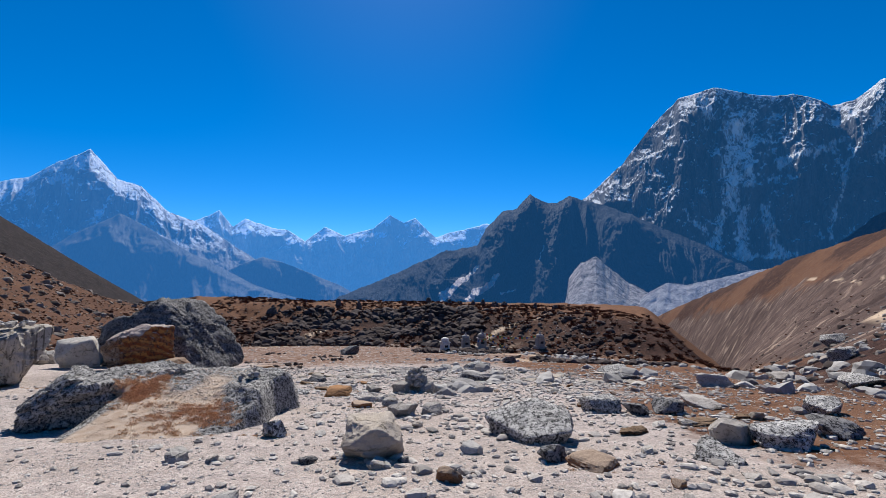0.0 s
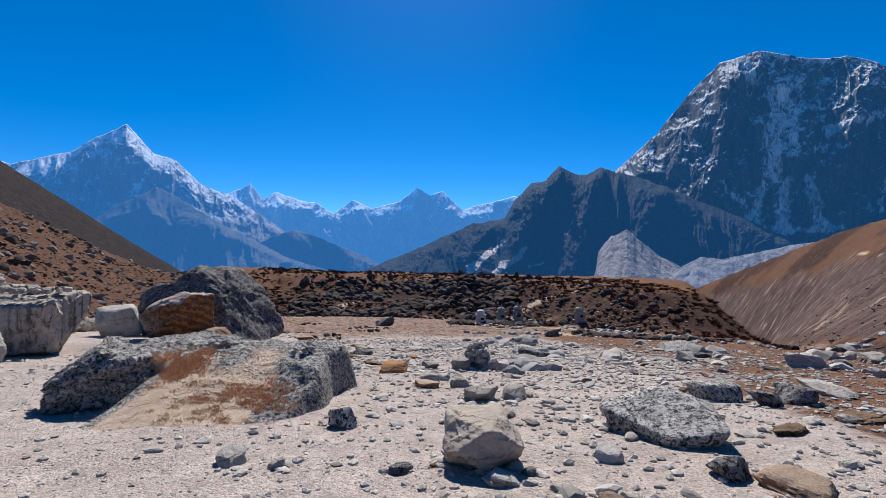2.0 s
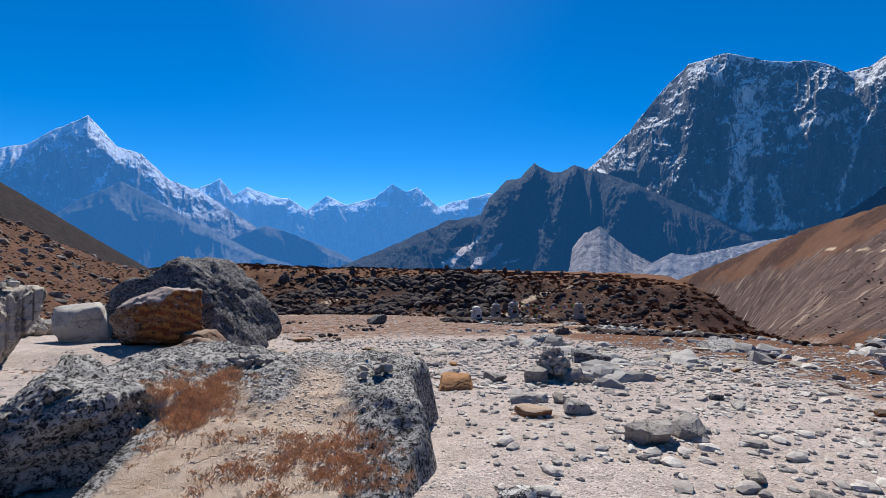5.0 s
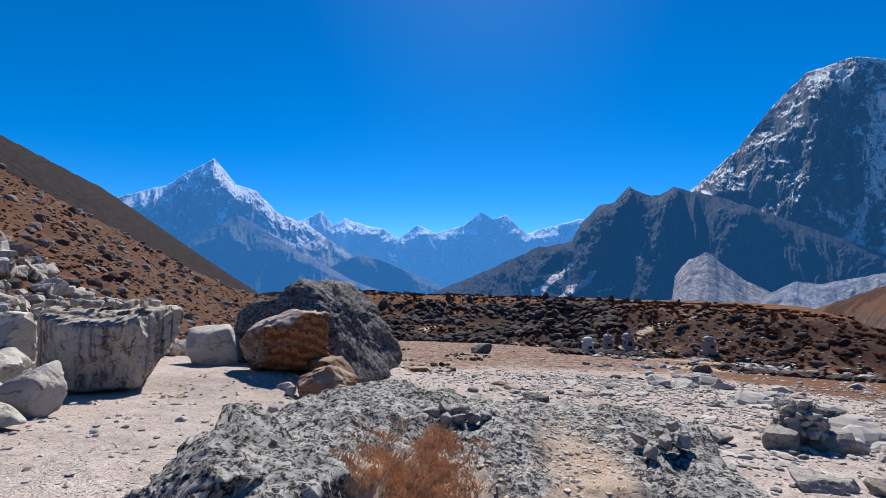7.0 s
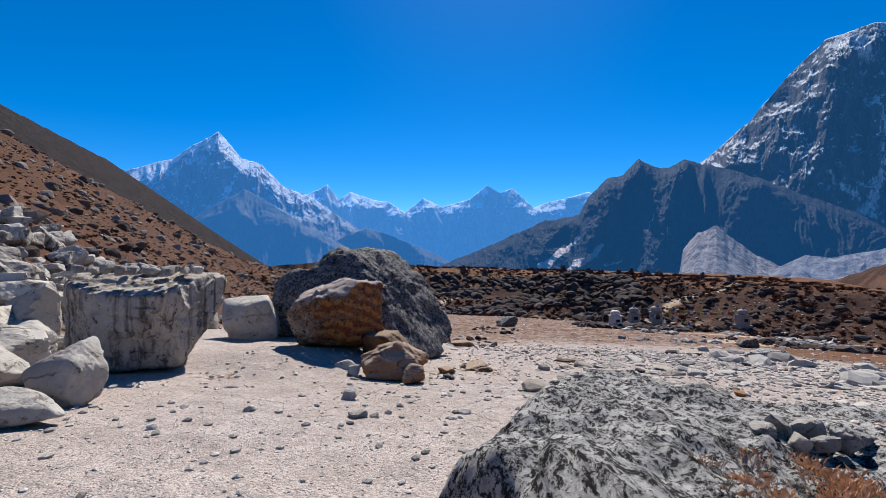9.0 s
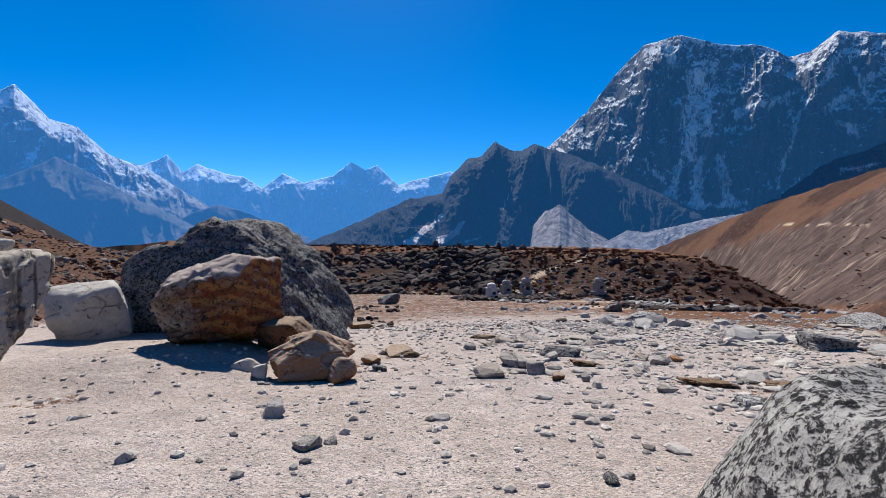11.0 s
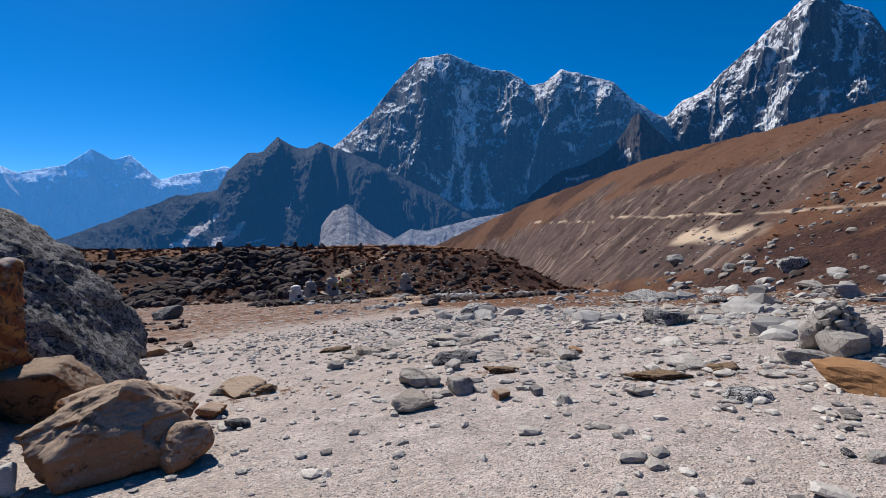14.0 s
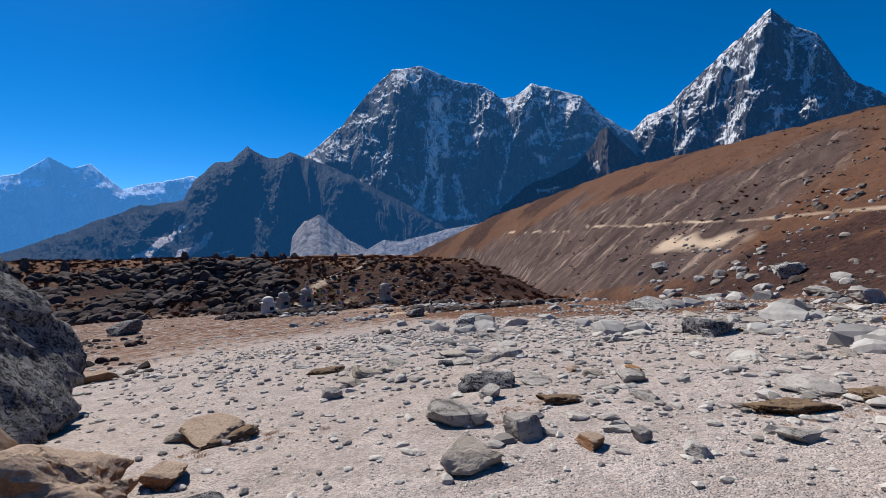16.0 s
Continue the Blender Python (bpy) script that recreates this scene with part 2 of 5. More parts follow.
def mountain_material(name, rock_a, rock_b, snow_low, snow_high, haze_glow, snow_amount=0.5, size=1.0, snow_base=0.0, snow_tone=(0.80, 0.82, 0.86)):
    """Bare rock with snow on its ledges and in its painted fields, with distance haze put in as blue emission."""
    m = Nodes(name)
    p = m.place(own=False)
    streak = m.node("Mapping", {"Vector": p, "Scale": (1.0, 1.0, 0.20)}).outputs[0]
    a = m.noise(0.006 * size, 8, 0.62, p, 0.4)
    b = m.noise(0.022 * size, 9, 0.72, streak, 0.6)
    c = m.noise(0.09 * size, 6, 0.7, streak)
    rock = m.mix(m.ramp(b, 0.35, 0.65), rock_a, rock_b)
    geo = m.node("NewGeometry")
    nz = m.node("SeparateXYZ", {"Vector": geo.outputs["Normal"]}).outputs[2]
    z = m.node("SeparateXYZ", {"Vector": geo.outputs["Position"]}).outputs[2]
    high = m.ramp(z, snow_low, snow_high)
    lie = m.math("ADD", m.ramp(nz, 0.25, 0.85), m.math("MULTIPLY", m.math("SUBTRACT", b, 0.5), 3.6))
    lie = m.math("ADD", lie, m.math("MULTIPLY", m.math("SUBTRACT", a, 0.5), 1.6))
    lie = m.math("ADD", lie, m.math("MULTIPLY", m.math("SUBTRACT", c, 0.5), 1.6))
    snow = m.ramp(m.math("ADD", m.math("MULTIPLY", high, snow_amount), m.math("MULTIPLY", lie, 0.6)), 0.60 - snow_base, 0.80 - snow_base)
    snow = m.math("MULTIPLY", snow, m.math("MULTIPLY", m.ramp(high, 0.02, 0.3), 0.92))
    field = m.node("Attribute", attribute_name="snow").outputs["Fac"]
    field = m.ramp(m.math("ADD", field, m.math("ADD", m.math("MULTIPLY", m.math("SUBTRACT", b, 0.5), 2.6), m.math("MULTIPLY", m.math("SUBTRACT", c, 0.5), 2.2))), 0.72, 1.10, 0, 0.9)
    snow = m.math("MAXIMUM", snow, field)
    fan = m.node("Attribute", attribute_name="fan").outputs["Fac"]
    rock = m.mix(m.ramp(m.math("ADD", fan, m.math("MULTIPLY", m.math("SUBTRACT", b, 0.5), 0.9)), 0.35, 0.6), rock, m.mix(m.ramp(c, 0.3, 0.7), (0.40, 0.36, 0.37), (0.80, 0.74, 0.75)))
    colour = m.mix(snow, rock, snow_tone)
    m.bump(m.math("ADD", b, m.math("MULTIPLY", c, 0.5)), 1.0, 22.0)
    # the whole surface glows blue in place of haze
    m.put(m.bsdf.inputs["Emission Color"], haze_glow[:3])
    m.put(m.bsdf.inputs["Emission Strength"], haze_glow[3])
    return m.done(colour, 0.9)


# ---- mesh helpers ----
def mesh_of(name, verts, faces, material=None, smooth=True):
    me = bpy.data.meshes.new(name)
    verts = np.asarray(verts, np.float32)
    faces = np.asarray(faces, np.int32)
    me.vertices.add(len(verts))
    me.vertices.foreach_set("co", verts.ravel())
    k = faces.shape[1]
    me.loops.add(len(faces) * k)
    me.loops.foreach_set("vertex_index", faces.ravel())
    me.polygons.add(len(faces))
    me.polygons.foreach_set("loop_start", np.arange(0, len(faces) * k, k, dtype=np.int32))
    me.polygons.foreach_set("use_smooth", np.full(len(faces), smooth))
    me.update(calc_edges=True)
    if material:
        me.materials.append(material)
    return me


def grid_faces(rows, cols, wrap=False):
    i = np.arange(rows - 1)[:, None]
    j = np.arange(cols if wrap else cols - 1)[None, :]
    k = (j + 1) % cols
    a, b, c, d = np.broadcast_arrays(i * cols + j, i * cols + k, (i + 1) * cols + k, (i + 1) * cols + j)
    return np.stack([a.ravel(), b.ravel(), c.ravel(), d.ravel()], -1)


def give(me, name, values):
    attr = me.attributes.new(name, "FLOAT", "POINT")
    attr.data.foreach_set("value", np.asarray(values, np.float32))


# ---- ground ----
RINGS, SPOKES = 420, 900
radius = np.concatenate([np.linspace(0.05, 14, 130), 14 * (4600 / 14) ** (np.linspace(0, 1, RINGS - 129)[1:])])
angle = np.linspace(0, 2 * math.pi, SPOKES, endpoint=False)
gx = (-4.5 + radius[:, None] * np.sin(angle)[None, :]).ravel()
gy = (9.0 + radius[:, None] * np.cos(angle)[None, :]).ravel()
gz, g_grass, g_scree, g_track, g_heath = terrain(gx, gy)
away = np.hypot(gx, gy)
gz = gz * step(1500, 700, away) + -170.0 * step(700, 1500, away)
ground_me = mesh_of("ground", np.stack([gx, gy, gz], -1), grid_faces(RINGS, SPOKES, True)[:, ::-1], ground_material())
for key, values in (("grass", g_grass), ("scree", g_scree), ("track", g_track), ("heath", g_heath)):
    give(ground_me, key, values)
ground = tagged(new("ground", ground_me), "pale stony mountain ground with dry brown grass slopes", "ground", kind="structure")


# ---- mountains ----
def wavered(a, e, waver, seed):
    """Bearings and heights in degrees, shifted by ragged noise."""
    flat_a, flat_e = np.ravel(a), np.ravel(e)
    n = fbm(xyz(flat_a * 0.9, flat_e * 0.9), 4, seed, 0.65).reshape(np.shape(a))
    m = fbm(xyz(flat_a * 0.9 + 40, flat_e * 0.9), 4, seed + 5, 0.65).reshape(np.shape(a))
    return a + waver * n, e + waver * m


def stroke_distance(at, a0, e0, a1, e1):
    """Distance in degrees from a line on the mountain."""
    da, de = a1 - a0, e1 - e0
    t = np.clip(((at[0] - a0) * da + (at[1] - e0) * de) / (da * da + de * de), 0, 1)
    return np.hypot(at[0] - a0 - t * da, at[1] - e0 - t * de)


def mountain(name, label, material, far, depth, profile, base_el=-6.0, jag=0.12, relief=60.0, grain=120.0, cols=600, rows=130, seed=0, snows=(), ribs=(), screes=()):
    """A mountain wall seen from the pass: profile holds bearings and heights of its summits and saddles, in degrees."""
    az = np.linspace(profile[0][0], profile[-1][0], cols)
    el = np.interp(az, [p[0] for p in profile], [p[1] for p in profile])
    el = el + jag * fbm(xyz(az * 1.1, 0 * az), 5, seed + 3, 0.6)
    v = np.linspace(0, 1, rows)
    top = 1.5 + np.tan(np.radians(el)) * far
    low = 1.5 + math.tan(radians(base_el)) * (far - depth)
    vv, tt = np.meshgrid(v, top, indexing="ij")
    aa = np.radians(np.broadcast_to(az, vv.shape))
    zz = low + (tt - low) * vv
    rr = far - depth * (1 - vv ** 0.9)
    q = np.stack([(aa * far / grain).ravel(), (zz / (grain * 2.6)).ravel(), (rr / (grain * 3)).ravel()], -1)
    warp = np.stack([0.8 * fbm(q * 0.7, 3, seed + 31), 0.3 * fbm(q * 0.7, 3, seed + 47), 0 * q[:, 0]], -1)
    big = fbm((q + warp) * 0.45, 3, seed + 11, 0.5, True).reshape(vv.shape)
    small = fbm((q + warp) * np.array([1.6, 1.6, 1.0]), 5, seed + 7, 0.58, True).reshape(vv.shape)
    hold = np.minimum(1, (1 - vv) * 6) * np.minimum(1, vv * 5 + 0.3)
    rr = rr - hold * relief * (1.5 * big + 0.9 * small)
    if ribs:
        at = wavered(np.degrees(aa), np.degrees(np.arctan2(zz - 1.5, rr)), 0.9, seed + 81)
    for a0, e0, a1, e1, width, push in ribs:
        rr = rr - hold * push * np.exp(-np.abs(stroke_distance(at, a0, e0, a1, e1) / width) ** 1.3)
    zz = zz + hold * relief * 0.25 * small
    rr = np.concatenate([rr, rr[-1:] + 0.08 * far])
    zz = np.concatenate([zz, zz[-1:] - 0.12 * far])
    aa = np.concatenate([aa, aa[-1:]])
    co = np.stack([(rr * np.sin(aa)).ravel(), (rr * np.cos(aa)).ravel(), zz.ravel()], -1)
    me = mesh_of(name, co, grid_faces(rows + 1, cols), material)
    ad, ed = np.degrees(aa).ravel(), np.degrees(np.arctan2((zz - 1.5), rr)).ravel()
    mask = np.zeros(len(ad))
    at = wavered(ad, ed, 0.7, seed + 83) if screes or snows else None
    for a0, e0, a1, e1, width in screes:
        mask = np.maximum(mask, step(1.2, 0.5, stroke_distance(at, a0, e0, a1, e1) / width))
    snow = np.zeros(len(ad))
    for a0, e0, a1, e1, width in snows:
        snow = np.maximum(snow, step(1.7, 0.3, stroke_distance(at, a0, e0, a1, e1) / width))
    give(me, "fan", mask)
    give(me, "snow", snow)
    return tagged(new(name, me), label, "mountain", kind="structure")


# blue emission that stands for haze: colour, then strength, stronger with distance
HAZE_GLOW_FAR, HAZE_GLOW_MID, HAZE_GLOW_NEAR = (0.040, 0.20, 0.54, 0.62), (0.026, 0.145, 0.41, 0.54), (0.014, 0.092, 0.260, 0.32)
# haze in the base colours too: far snow dimmed blue, shoulder rock bluish
rock_far = mountain_material("far_peaks", (0.10, 0.10, 0.11), (0.22, 0.21, 0.21), 250, 640, HAZE_GLOW_FAR, 0.34, 0.8, 0.06, (0.46, 0.54, 0.66))
rock_ama = mountain_material("snow_peak", (0.08, 0.085, 0.10), (0.20, 0.19, 0.19), 150, 950, HAZE_GLOW_MID, 0.30, 0.9, 0.16, (0.52, 0.58, 0.68))
rock_spur = mountain_material("valley_spur", (0.05, 0.055, 0.06), (0.10, 0.10, 0.10), 500, 900, HAZE_GLOW_MID, 0.2)
rock_tooth = mountain_material("dark_shoulder", (0.006, 0.008, 0.012), (0.046, 0.056, 0.076), 1200, 1500, HAZE_GLOW_NEAR, 0.0, 1.8)
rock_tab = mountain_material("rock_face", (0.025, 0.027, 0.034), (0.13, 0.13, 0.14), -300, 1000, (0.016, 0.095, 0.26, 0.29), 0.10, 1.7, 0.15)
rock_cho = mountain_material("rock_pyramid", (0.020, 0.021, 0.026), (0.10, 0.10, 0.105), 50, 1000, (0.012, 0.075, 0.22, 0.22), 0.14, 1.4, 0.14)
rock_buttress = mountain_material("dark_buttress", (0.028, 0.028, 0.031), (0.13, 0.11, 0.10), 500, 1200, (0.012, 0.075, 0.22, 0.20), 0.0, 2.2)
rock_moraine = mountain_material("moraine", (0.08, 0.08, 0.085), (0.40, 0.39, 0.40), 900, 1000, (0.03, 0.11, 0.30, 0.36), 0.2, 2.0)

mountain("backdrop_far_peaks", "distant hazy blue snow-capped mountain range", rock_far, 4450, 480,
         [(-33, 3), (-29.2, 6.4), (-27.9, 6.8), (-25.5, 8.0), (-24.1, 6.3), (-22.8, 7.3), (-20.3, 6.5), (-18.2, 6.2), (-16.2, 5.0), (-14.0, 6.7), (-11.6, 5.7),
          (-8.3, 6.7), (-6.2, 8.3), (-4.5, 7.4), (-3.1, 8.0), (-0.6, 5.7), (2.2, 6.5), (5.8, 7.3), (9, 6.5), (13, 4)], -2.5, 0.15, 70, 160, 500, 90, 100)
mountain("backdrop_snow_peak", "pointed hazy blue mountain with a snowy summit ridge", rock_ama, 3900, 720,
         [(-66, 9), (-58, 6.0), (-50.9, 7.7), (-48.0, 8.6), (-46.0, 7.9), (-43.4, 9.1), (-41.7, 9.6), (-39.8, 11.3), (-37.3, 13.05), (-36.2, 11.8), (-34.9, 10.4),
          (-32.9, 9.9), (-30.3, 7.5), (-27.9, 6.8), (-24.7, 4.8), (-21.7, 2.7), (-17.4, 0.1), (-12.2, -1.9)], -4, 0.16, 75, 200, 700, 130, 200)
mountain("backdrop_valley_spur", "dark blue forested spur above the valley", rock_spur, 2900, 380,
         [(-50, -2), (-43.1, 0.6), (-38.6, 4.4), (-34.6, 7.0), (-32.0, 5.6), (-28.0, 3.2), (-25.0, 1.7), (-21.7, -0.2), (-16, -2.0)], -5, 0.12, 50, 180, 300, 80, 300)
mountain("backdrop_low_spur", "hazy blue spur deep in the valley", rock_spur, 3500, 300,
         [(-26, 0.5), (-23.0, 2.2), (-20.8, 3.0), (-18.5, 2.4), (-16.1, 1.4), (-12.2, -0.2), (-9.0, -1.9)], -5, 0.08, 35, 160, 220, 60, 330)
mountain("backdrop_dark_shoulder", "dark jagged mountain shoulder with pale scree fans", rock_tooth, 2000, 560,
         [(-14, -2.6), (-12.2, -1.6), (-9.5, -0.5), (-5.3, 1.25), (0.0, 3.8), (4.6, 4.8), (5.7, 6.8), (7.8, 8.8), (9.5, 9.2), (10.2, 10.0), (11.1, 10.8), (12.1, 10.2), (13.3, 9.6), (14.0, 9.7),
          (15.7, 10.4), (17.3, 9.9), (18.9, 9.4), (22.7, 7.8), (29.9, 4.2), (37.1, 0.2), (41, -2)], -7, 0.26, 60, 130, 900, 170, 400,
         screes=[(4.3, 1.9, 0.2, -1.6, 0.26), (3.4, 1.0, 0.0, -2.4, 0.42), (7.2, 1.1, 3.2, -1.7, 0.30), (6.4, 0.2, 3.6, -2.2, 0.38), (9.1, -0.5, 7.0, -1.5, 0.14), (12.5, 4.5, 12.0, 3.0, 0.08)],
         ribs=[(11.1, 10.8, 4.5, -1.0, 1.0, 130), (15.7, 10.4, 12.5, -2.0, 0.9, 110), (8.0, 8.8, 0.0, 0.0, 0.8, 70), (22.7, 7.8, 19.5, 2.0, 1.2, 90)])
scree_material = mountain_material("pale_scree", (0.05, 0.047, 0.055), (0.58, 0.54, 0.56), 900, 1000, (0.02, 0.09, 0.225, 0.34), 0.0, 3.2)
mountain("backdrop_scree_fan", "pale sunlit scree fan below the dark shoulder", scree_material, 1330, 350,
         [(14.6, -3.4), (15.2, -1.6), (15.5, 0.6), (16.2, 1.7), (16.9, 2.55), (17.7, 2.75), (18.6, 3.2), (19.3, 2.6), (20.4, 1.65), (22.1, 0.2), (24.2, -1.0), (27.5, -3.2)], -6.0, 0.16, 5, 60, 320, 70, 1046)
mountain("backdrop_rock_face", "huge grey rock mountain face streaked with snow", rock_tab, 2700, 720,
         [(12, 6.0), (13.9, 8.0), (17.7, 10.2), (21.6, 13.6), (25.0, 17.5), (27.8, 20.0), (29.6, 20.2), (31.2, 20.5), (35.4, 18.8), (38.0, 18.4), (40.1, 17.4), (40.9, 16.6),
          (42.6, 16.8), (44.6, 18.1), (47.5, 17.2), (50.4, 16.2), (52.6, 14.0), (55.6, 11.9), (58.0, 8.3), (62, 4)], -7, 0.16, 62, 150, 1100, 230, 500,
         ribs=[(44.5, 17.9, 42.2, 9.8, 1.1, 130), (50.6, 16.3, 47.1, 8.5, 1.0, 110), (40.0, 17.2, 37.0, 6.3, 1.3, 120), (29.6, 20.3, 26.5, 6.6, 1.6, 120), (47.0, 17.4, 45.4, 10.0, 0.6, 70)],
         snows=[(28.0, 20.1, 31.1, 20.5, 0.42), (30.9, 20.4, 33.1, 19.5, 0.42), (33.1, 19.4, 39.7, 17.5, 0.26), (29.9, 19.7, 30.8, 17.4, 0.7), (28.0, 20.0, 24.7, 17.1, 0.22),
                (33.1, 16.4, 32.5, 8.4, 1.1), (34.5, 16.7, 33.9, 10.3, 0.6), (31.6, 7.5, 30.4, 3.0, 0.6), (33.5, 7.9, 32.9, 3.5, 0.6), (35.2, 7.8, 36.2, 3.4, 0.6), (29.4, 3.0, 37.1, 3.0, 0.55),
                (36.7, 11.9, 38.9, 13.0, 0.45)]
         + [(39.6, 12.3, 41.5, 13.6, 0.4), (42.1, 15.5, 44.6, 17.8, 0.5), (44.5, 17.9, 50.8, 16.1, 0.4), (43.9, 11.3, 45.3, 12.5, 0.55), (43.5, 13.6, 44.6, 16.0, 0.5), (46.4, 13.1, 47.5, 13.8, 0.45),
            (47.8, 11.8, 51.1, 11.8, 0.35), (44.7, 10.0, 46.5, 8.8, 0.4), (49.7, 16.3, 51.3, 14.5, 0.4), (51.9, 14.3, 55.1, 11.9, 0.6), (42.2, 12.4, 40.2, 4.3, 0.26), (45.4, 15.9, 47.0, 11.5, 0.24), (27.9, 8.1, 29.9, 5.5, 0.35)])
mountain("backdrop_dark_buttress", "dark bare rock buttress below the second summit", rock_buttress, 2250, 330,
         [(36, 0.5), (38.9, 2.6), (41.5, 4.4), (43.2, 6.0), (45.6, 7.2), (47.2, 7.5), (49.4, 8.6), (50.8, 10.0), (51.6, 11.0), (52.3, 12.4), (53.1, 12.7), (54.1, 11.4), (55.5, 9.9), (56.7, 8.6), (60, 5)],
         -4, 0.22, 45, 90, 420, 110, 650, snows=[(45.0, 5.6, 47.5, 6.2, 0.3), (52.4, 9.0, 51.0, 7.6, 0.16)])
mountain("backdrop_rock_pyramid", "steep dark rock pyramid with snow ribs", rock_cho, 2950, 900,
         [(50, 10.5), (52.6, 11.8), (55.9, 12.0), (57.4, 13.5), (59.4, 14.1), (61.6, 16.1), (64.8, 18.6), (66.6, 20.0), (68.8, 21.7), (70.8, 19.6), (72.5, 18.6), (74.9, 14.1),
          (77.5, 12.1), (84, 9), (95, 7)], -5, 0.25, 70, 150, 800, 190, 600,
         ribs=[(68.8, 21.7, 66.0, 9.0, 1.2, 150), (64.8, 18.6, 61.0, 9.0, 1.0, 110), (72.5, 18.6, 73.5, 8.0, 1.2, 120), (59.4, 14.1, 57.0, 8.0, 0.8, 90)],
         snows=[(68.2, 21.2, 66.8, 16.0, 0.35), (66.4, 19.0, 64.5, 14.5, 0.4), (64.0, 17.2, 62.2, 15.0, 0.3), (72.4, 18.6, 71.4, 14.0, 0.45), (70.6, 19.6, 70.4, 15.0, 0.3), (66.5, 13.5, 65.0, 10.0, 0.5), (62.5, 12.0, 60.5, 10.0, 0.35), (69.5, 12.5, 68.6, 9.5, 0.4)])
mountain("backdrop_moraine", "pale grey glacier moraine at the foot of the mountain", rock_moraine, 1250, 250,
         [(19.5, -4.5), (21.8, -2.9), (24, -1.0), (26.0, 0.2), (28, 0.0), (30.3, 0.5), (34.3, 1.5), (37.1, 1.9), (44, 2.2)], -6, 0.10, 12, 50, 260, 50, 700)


# ---- rock materials ----
def rock_material(name, light, dark, stain, lichen=0.35, scale=1.0, top=None, bands=None, grain=0.3, streaks=False, rust=None):
    m = Nodes(name)
    p = m.place()
    shift = m.node("ObjectInfo").outputs["Random"]
    p = m.node("VectorMath", {0: p, 1: m.node("CombineXYZ", {0: m.math("MULTIPLY", shift, 31.0), 1: m.math("MULTIPLY", shift, 17.0)}).outputs[0]}, operation="ADD").outputs[0]
    a, b, c = m.noise(1.3 * scale, 7, 0.62, p, 0.6), m.noise(5.5 * scale, 8, 0.7, p, 0.8), m.noise(34.0 * scale, 5, 0.75, p)
    colour = m.mix(m.ramp(b, 0.3, 0.7), light, tuple(0.72 * v for v in light))
    if streaks:
        a = m.noise(1.6 * scale, 6, 0.6, m.node("Mapping", {"Vector": p, "Scale": (3.2, 3.2, 0.18)}).outputs[0], 0.5)
    if bands:
        wave = m.node("TexWave", {"Vector": m.node("Mapping", {"Vector": p, "Rotation": (0.35, 0.15, 0.3)}).outputs[0], "Scale": 0.75 * scale, "Distortion": 5.0, "Detail": 4.0, "Detail Scale": 1.6}, wave_type="BANDS", bands_direction="Z").outputs["Fac"]
        colour = m.mix(m.ramp(wave, 0.2, 0.8, 0, 0.25 if rust else 0.85), colour, bands)
    if rust:
        # iron stain over the sheltered end of the stone
        side = m.node("SeparateXYZ", {"Vector": m.node("TexCoord").outputs["Object"]})
        spread = m.math("ADD", m.math("MULTIPLY", side.outputs[0], 0.42), m.math("MULTIPLY", m.math("SUBTRACT", m.noise(0.9, 6, 0.65, p, 0.8), 0.5), 2.2))
        spread = m.math("SUBTRACT", spread, m.math("MULTIPLY", side.outputs[2], 0.22))
        colour = m.mix(m.ramp(spread, -0.20, 0.16), colour, m.mix(m.ramp(wave, 0.25, 0.75), rust, bands))
    colour = m.mix(m.ramp(a, 0.48, 0.62, 0, 0.9 if streaks else 0.7), colour, stain)
    spots = m.ramp(m.math("ADD", m.math("MULTIPLY", b, 0.65), m.math("MULTIPLY", m.noise(16.0 * scale, 6, 0.8, p, 0.3), 0.5)), 0.69 - 0.20 * lichen, 0.75 - 0.20 * lichen)
    colour = m.mix(spots, colour, dark)
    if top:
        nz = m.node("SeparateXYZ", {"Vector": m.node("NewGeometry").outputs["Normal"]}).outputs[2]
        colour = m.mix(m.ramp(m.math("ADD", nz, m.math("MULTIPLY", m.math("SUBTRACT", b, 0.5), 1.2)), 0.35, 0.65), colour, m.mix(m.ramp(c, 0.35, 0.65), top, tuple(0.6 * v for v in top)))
    colour = m.mix(m.ramp(c, 0.35, 0.7, 0, 0.5 * grain), colour, tuple(0.45 * v for v in light))
    bend = m.node("VectorMath", {0: p, 1: m.node("CombineXYZ", {0: m.math("MULTIPLY", b, 0.5), 1: m.math("MULTIPLY", a, 0.6), 2: m.math("MULTIPLY", b, 0.35)}).outputs[0]}, operation="ADD").outputs[0]
    flat = m.node("Mapping", {"Vector": bend, "Rotation": (0.3, 0.2, 0.4), "Scale": (0.8, 0.8, 1.7)}).outputs[0]
    crack = m.math("MULTIPLY", m.ramp(m.voronoi(1.15 * scale ** 0.5, flat, "DISTANCE_TO_EDGE"), 0.003, 0.024, 1, 0), m.ramp(a, 0.46, 0.60))
    colour = m.mix(m.math("MULTIPLY", crack, 0.4), colour, tuple(0.5 * v for v in dark))
    tint = m.ramp(shift, 0, 1, 0.78, 1.12)
    colour = m.mix(1.0, colour, m.node("CombineColor", {0: tint, 1: tint, 2: tint}).outputs[0], "MULTIPLY")
    h = m.math("ADD", m.math("MULTIPLY", b, 1.0), m.math("MULTIPLY", c, 0.35))
    h = m.math("ADD", h, m.math("MULTIPLY", m.voronoi(4.0 * scale, p, "DISTANCE_TO_EDGE"), 0.25))
    h = m.math("SUBTRACT", h, m.math("MULTIPLY", crack, 1.2))
    m.bump(h, 0.8, 0.034)
    return m.done(colour, 0.88)


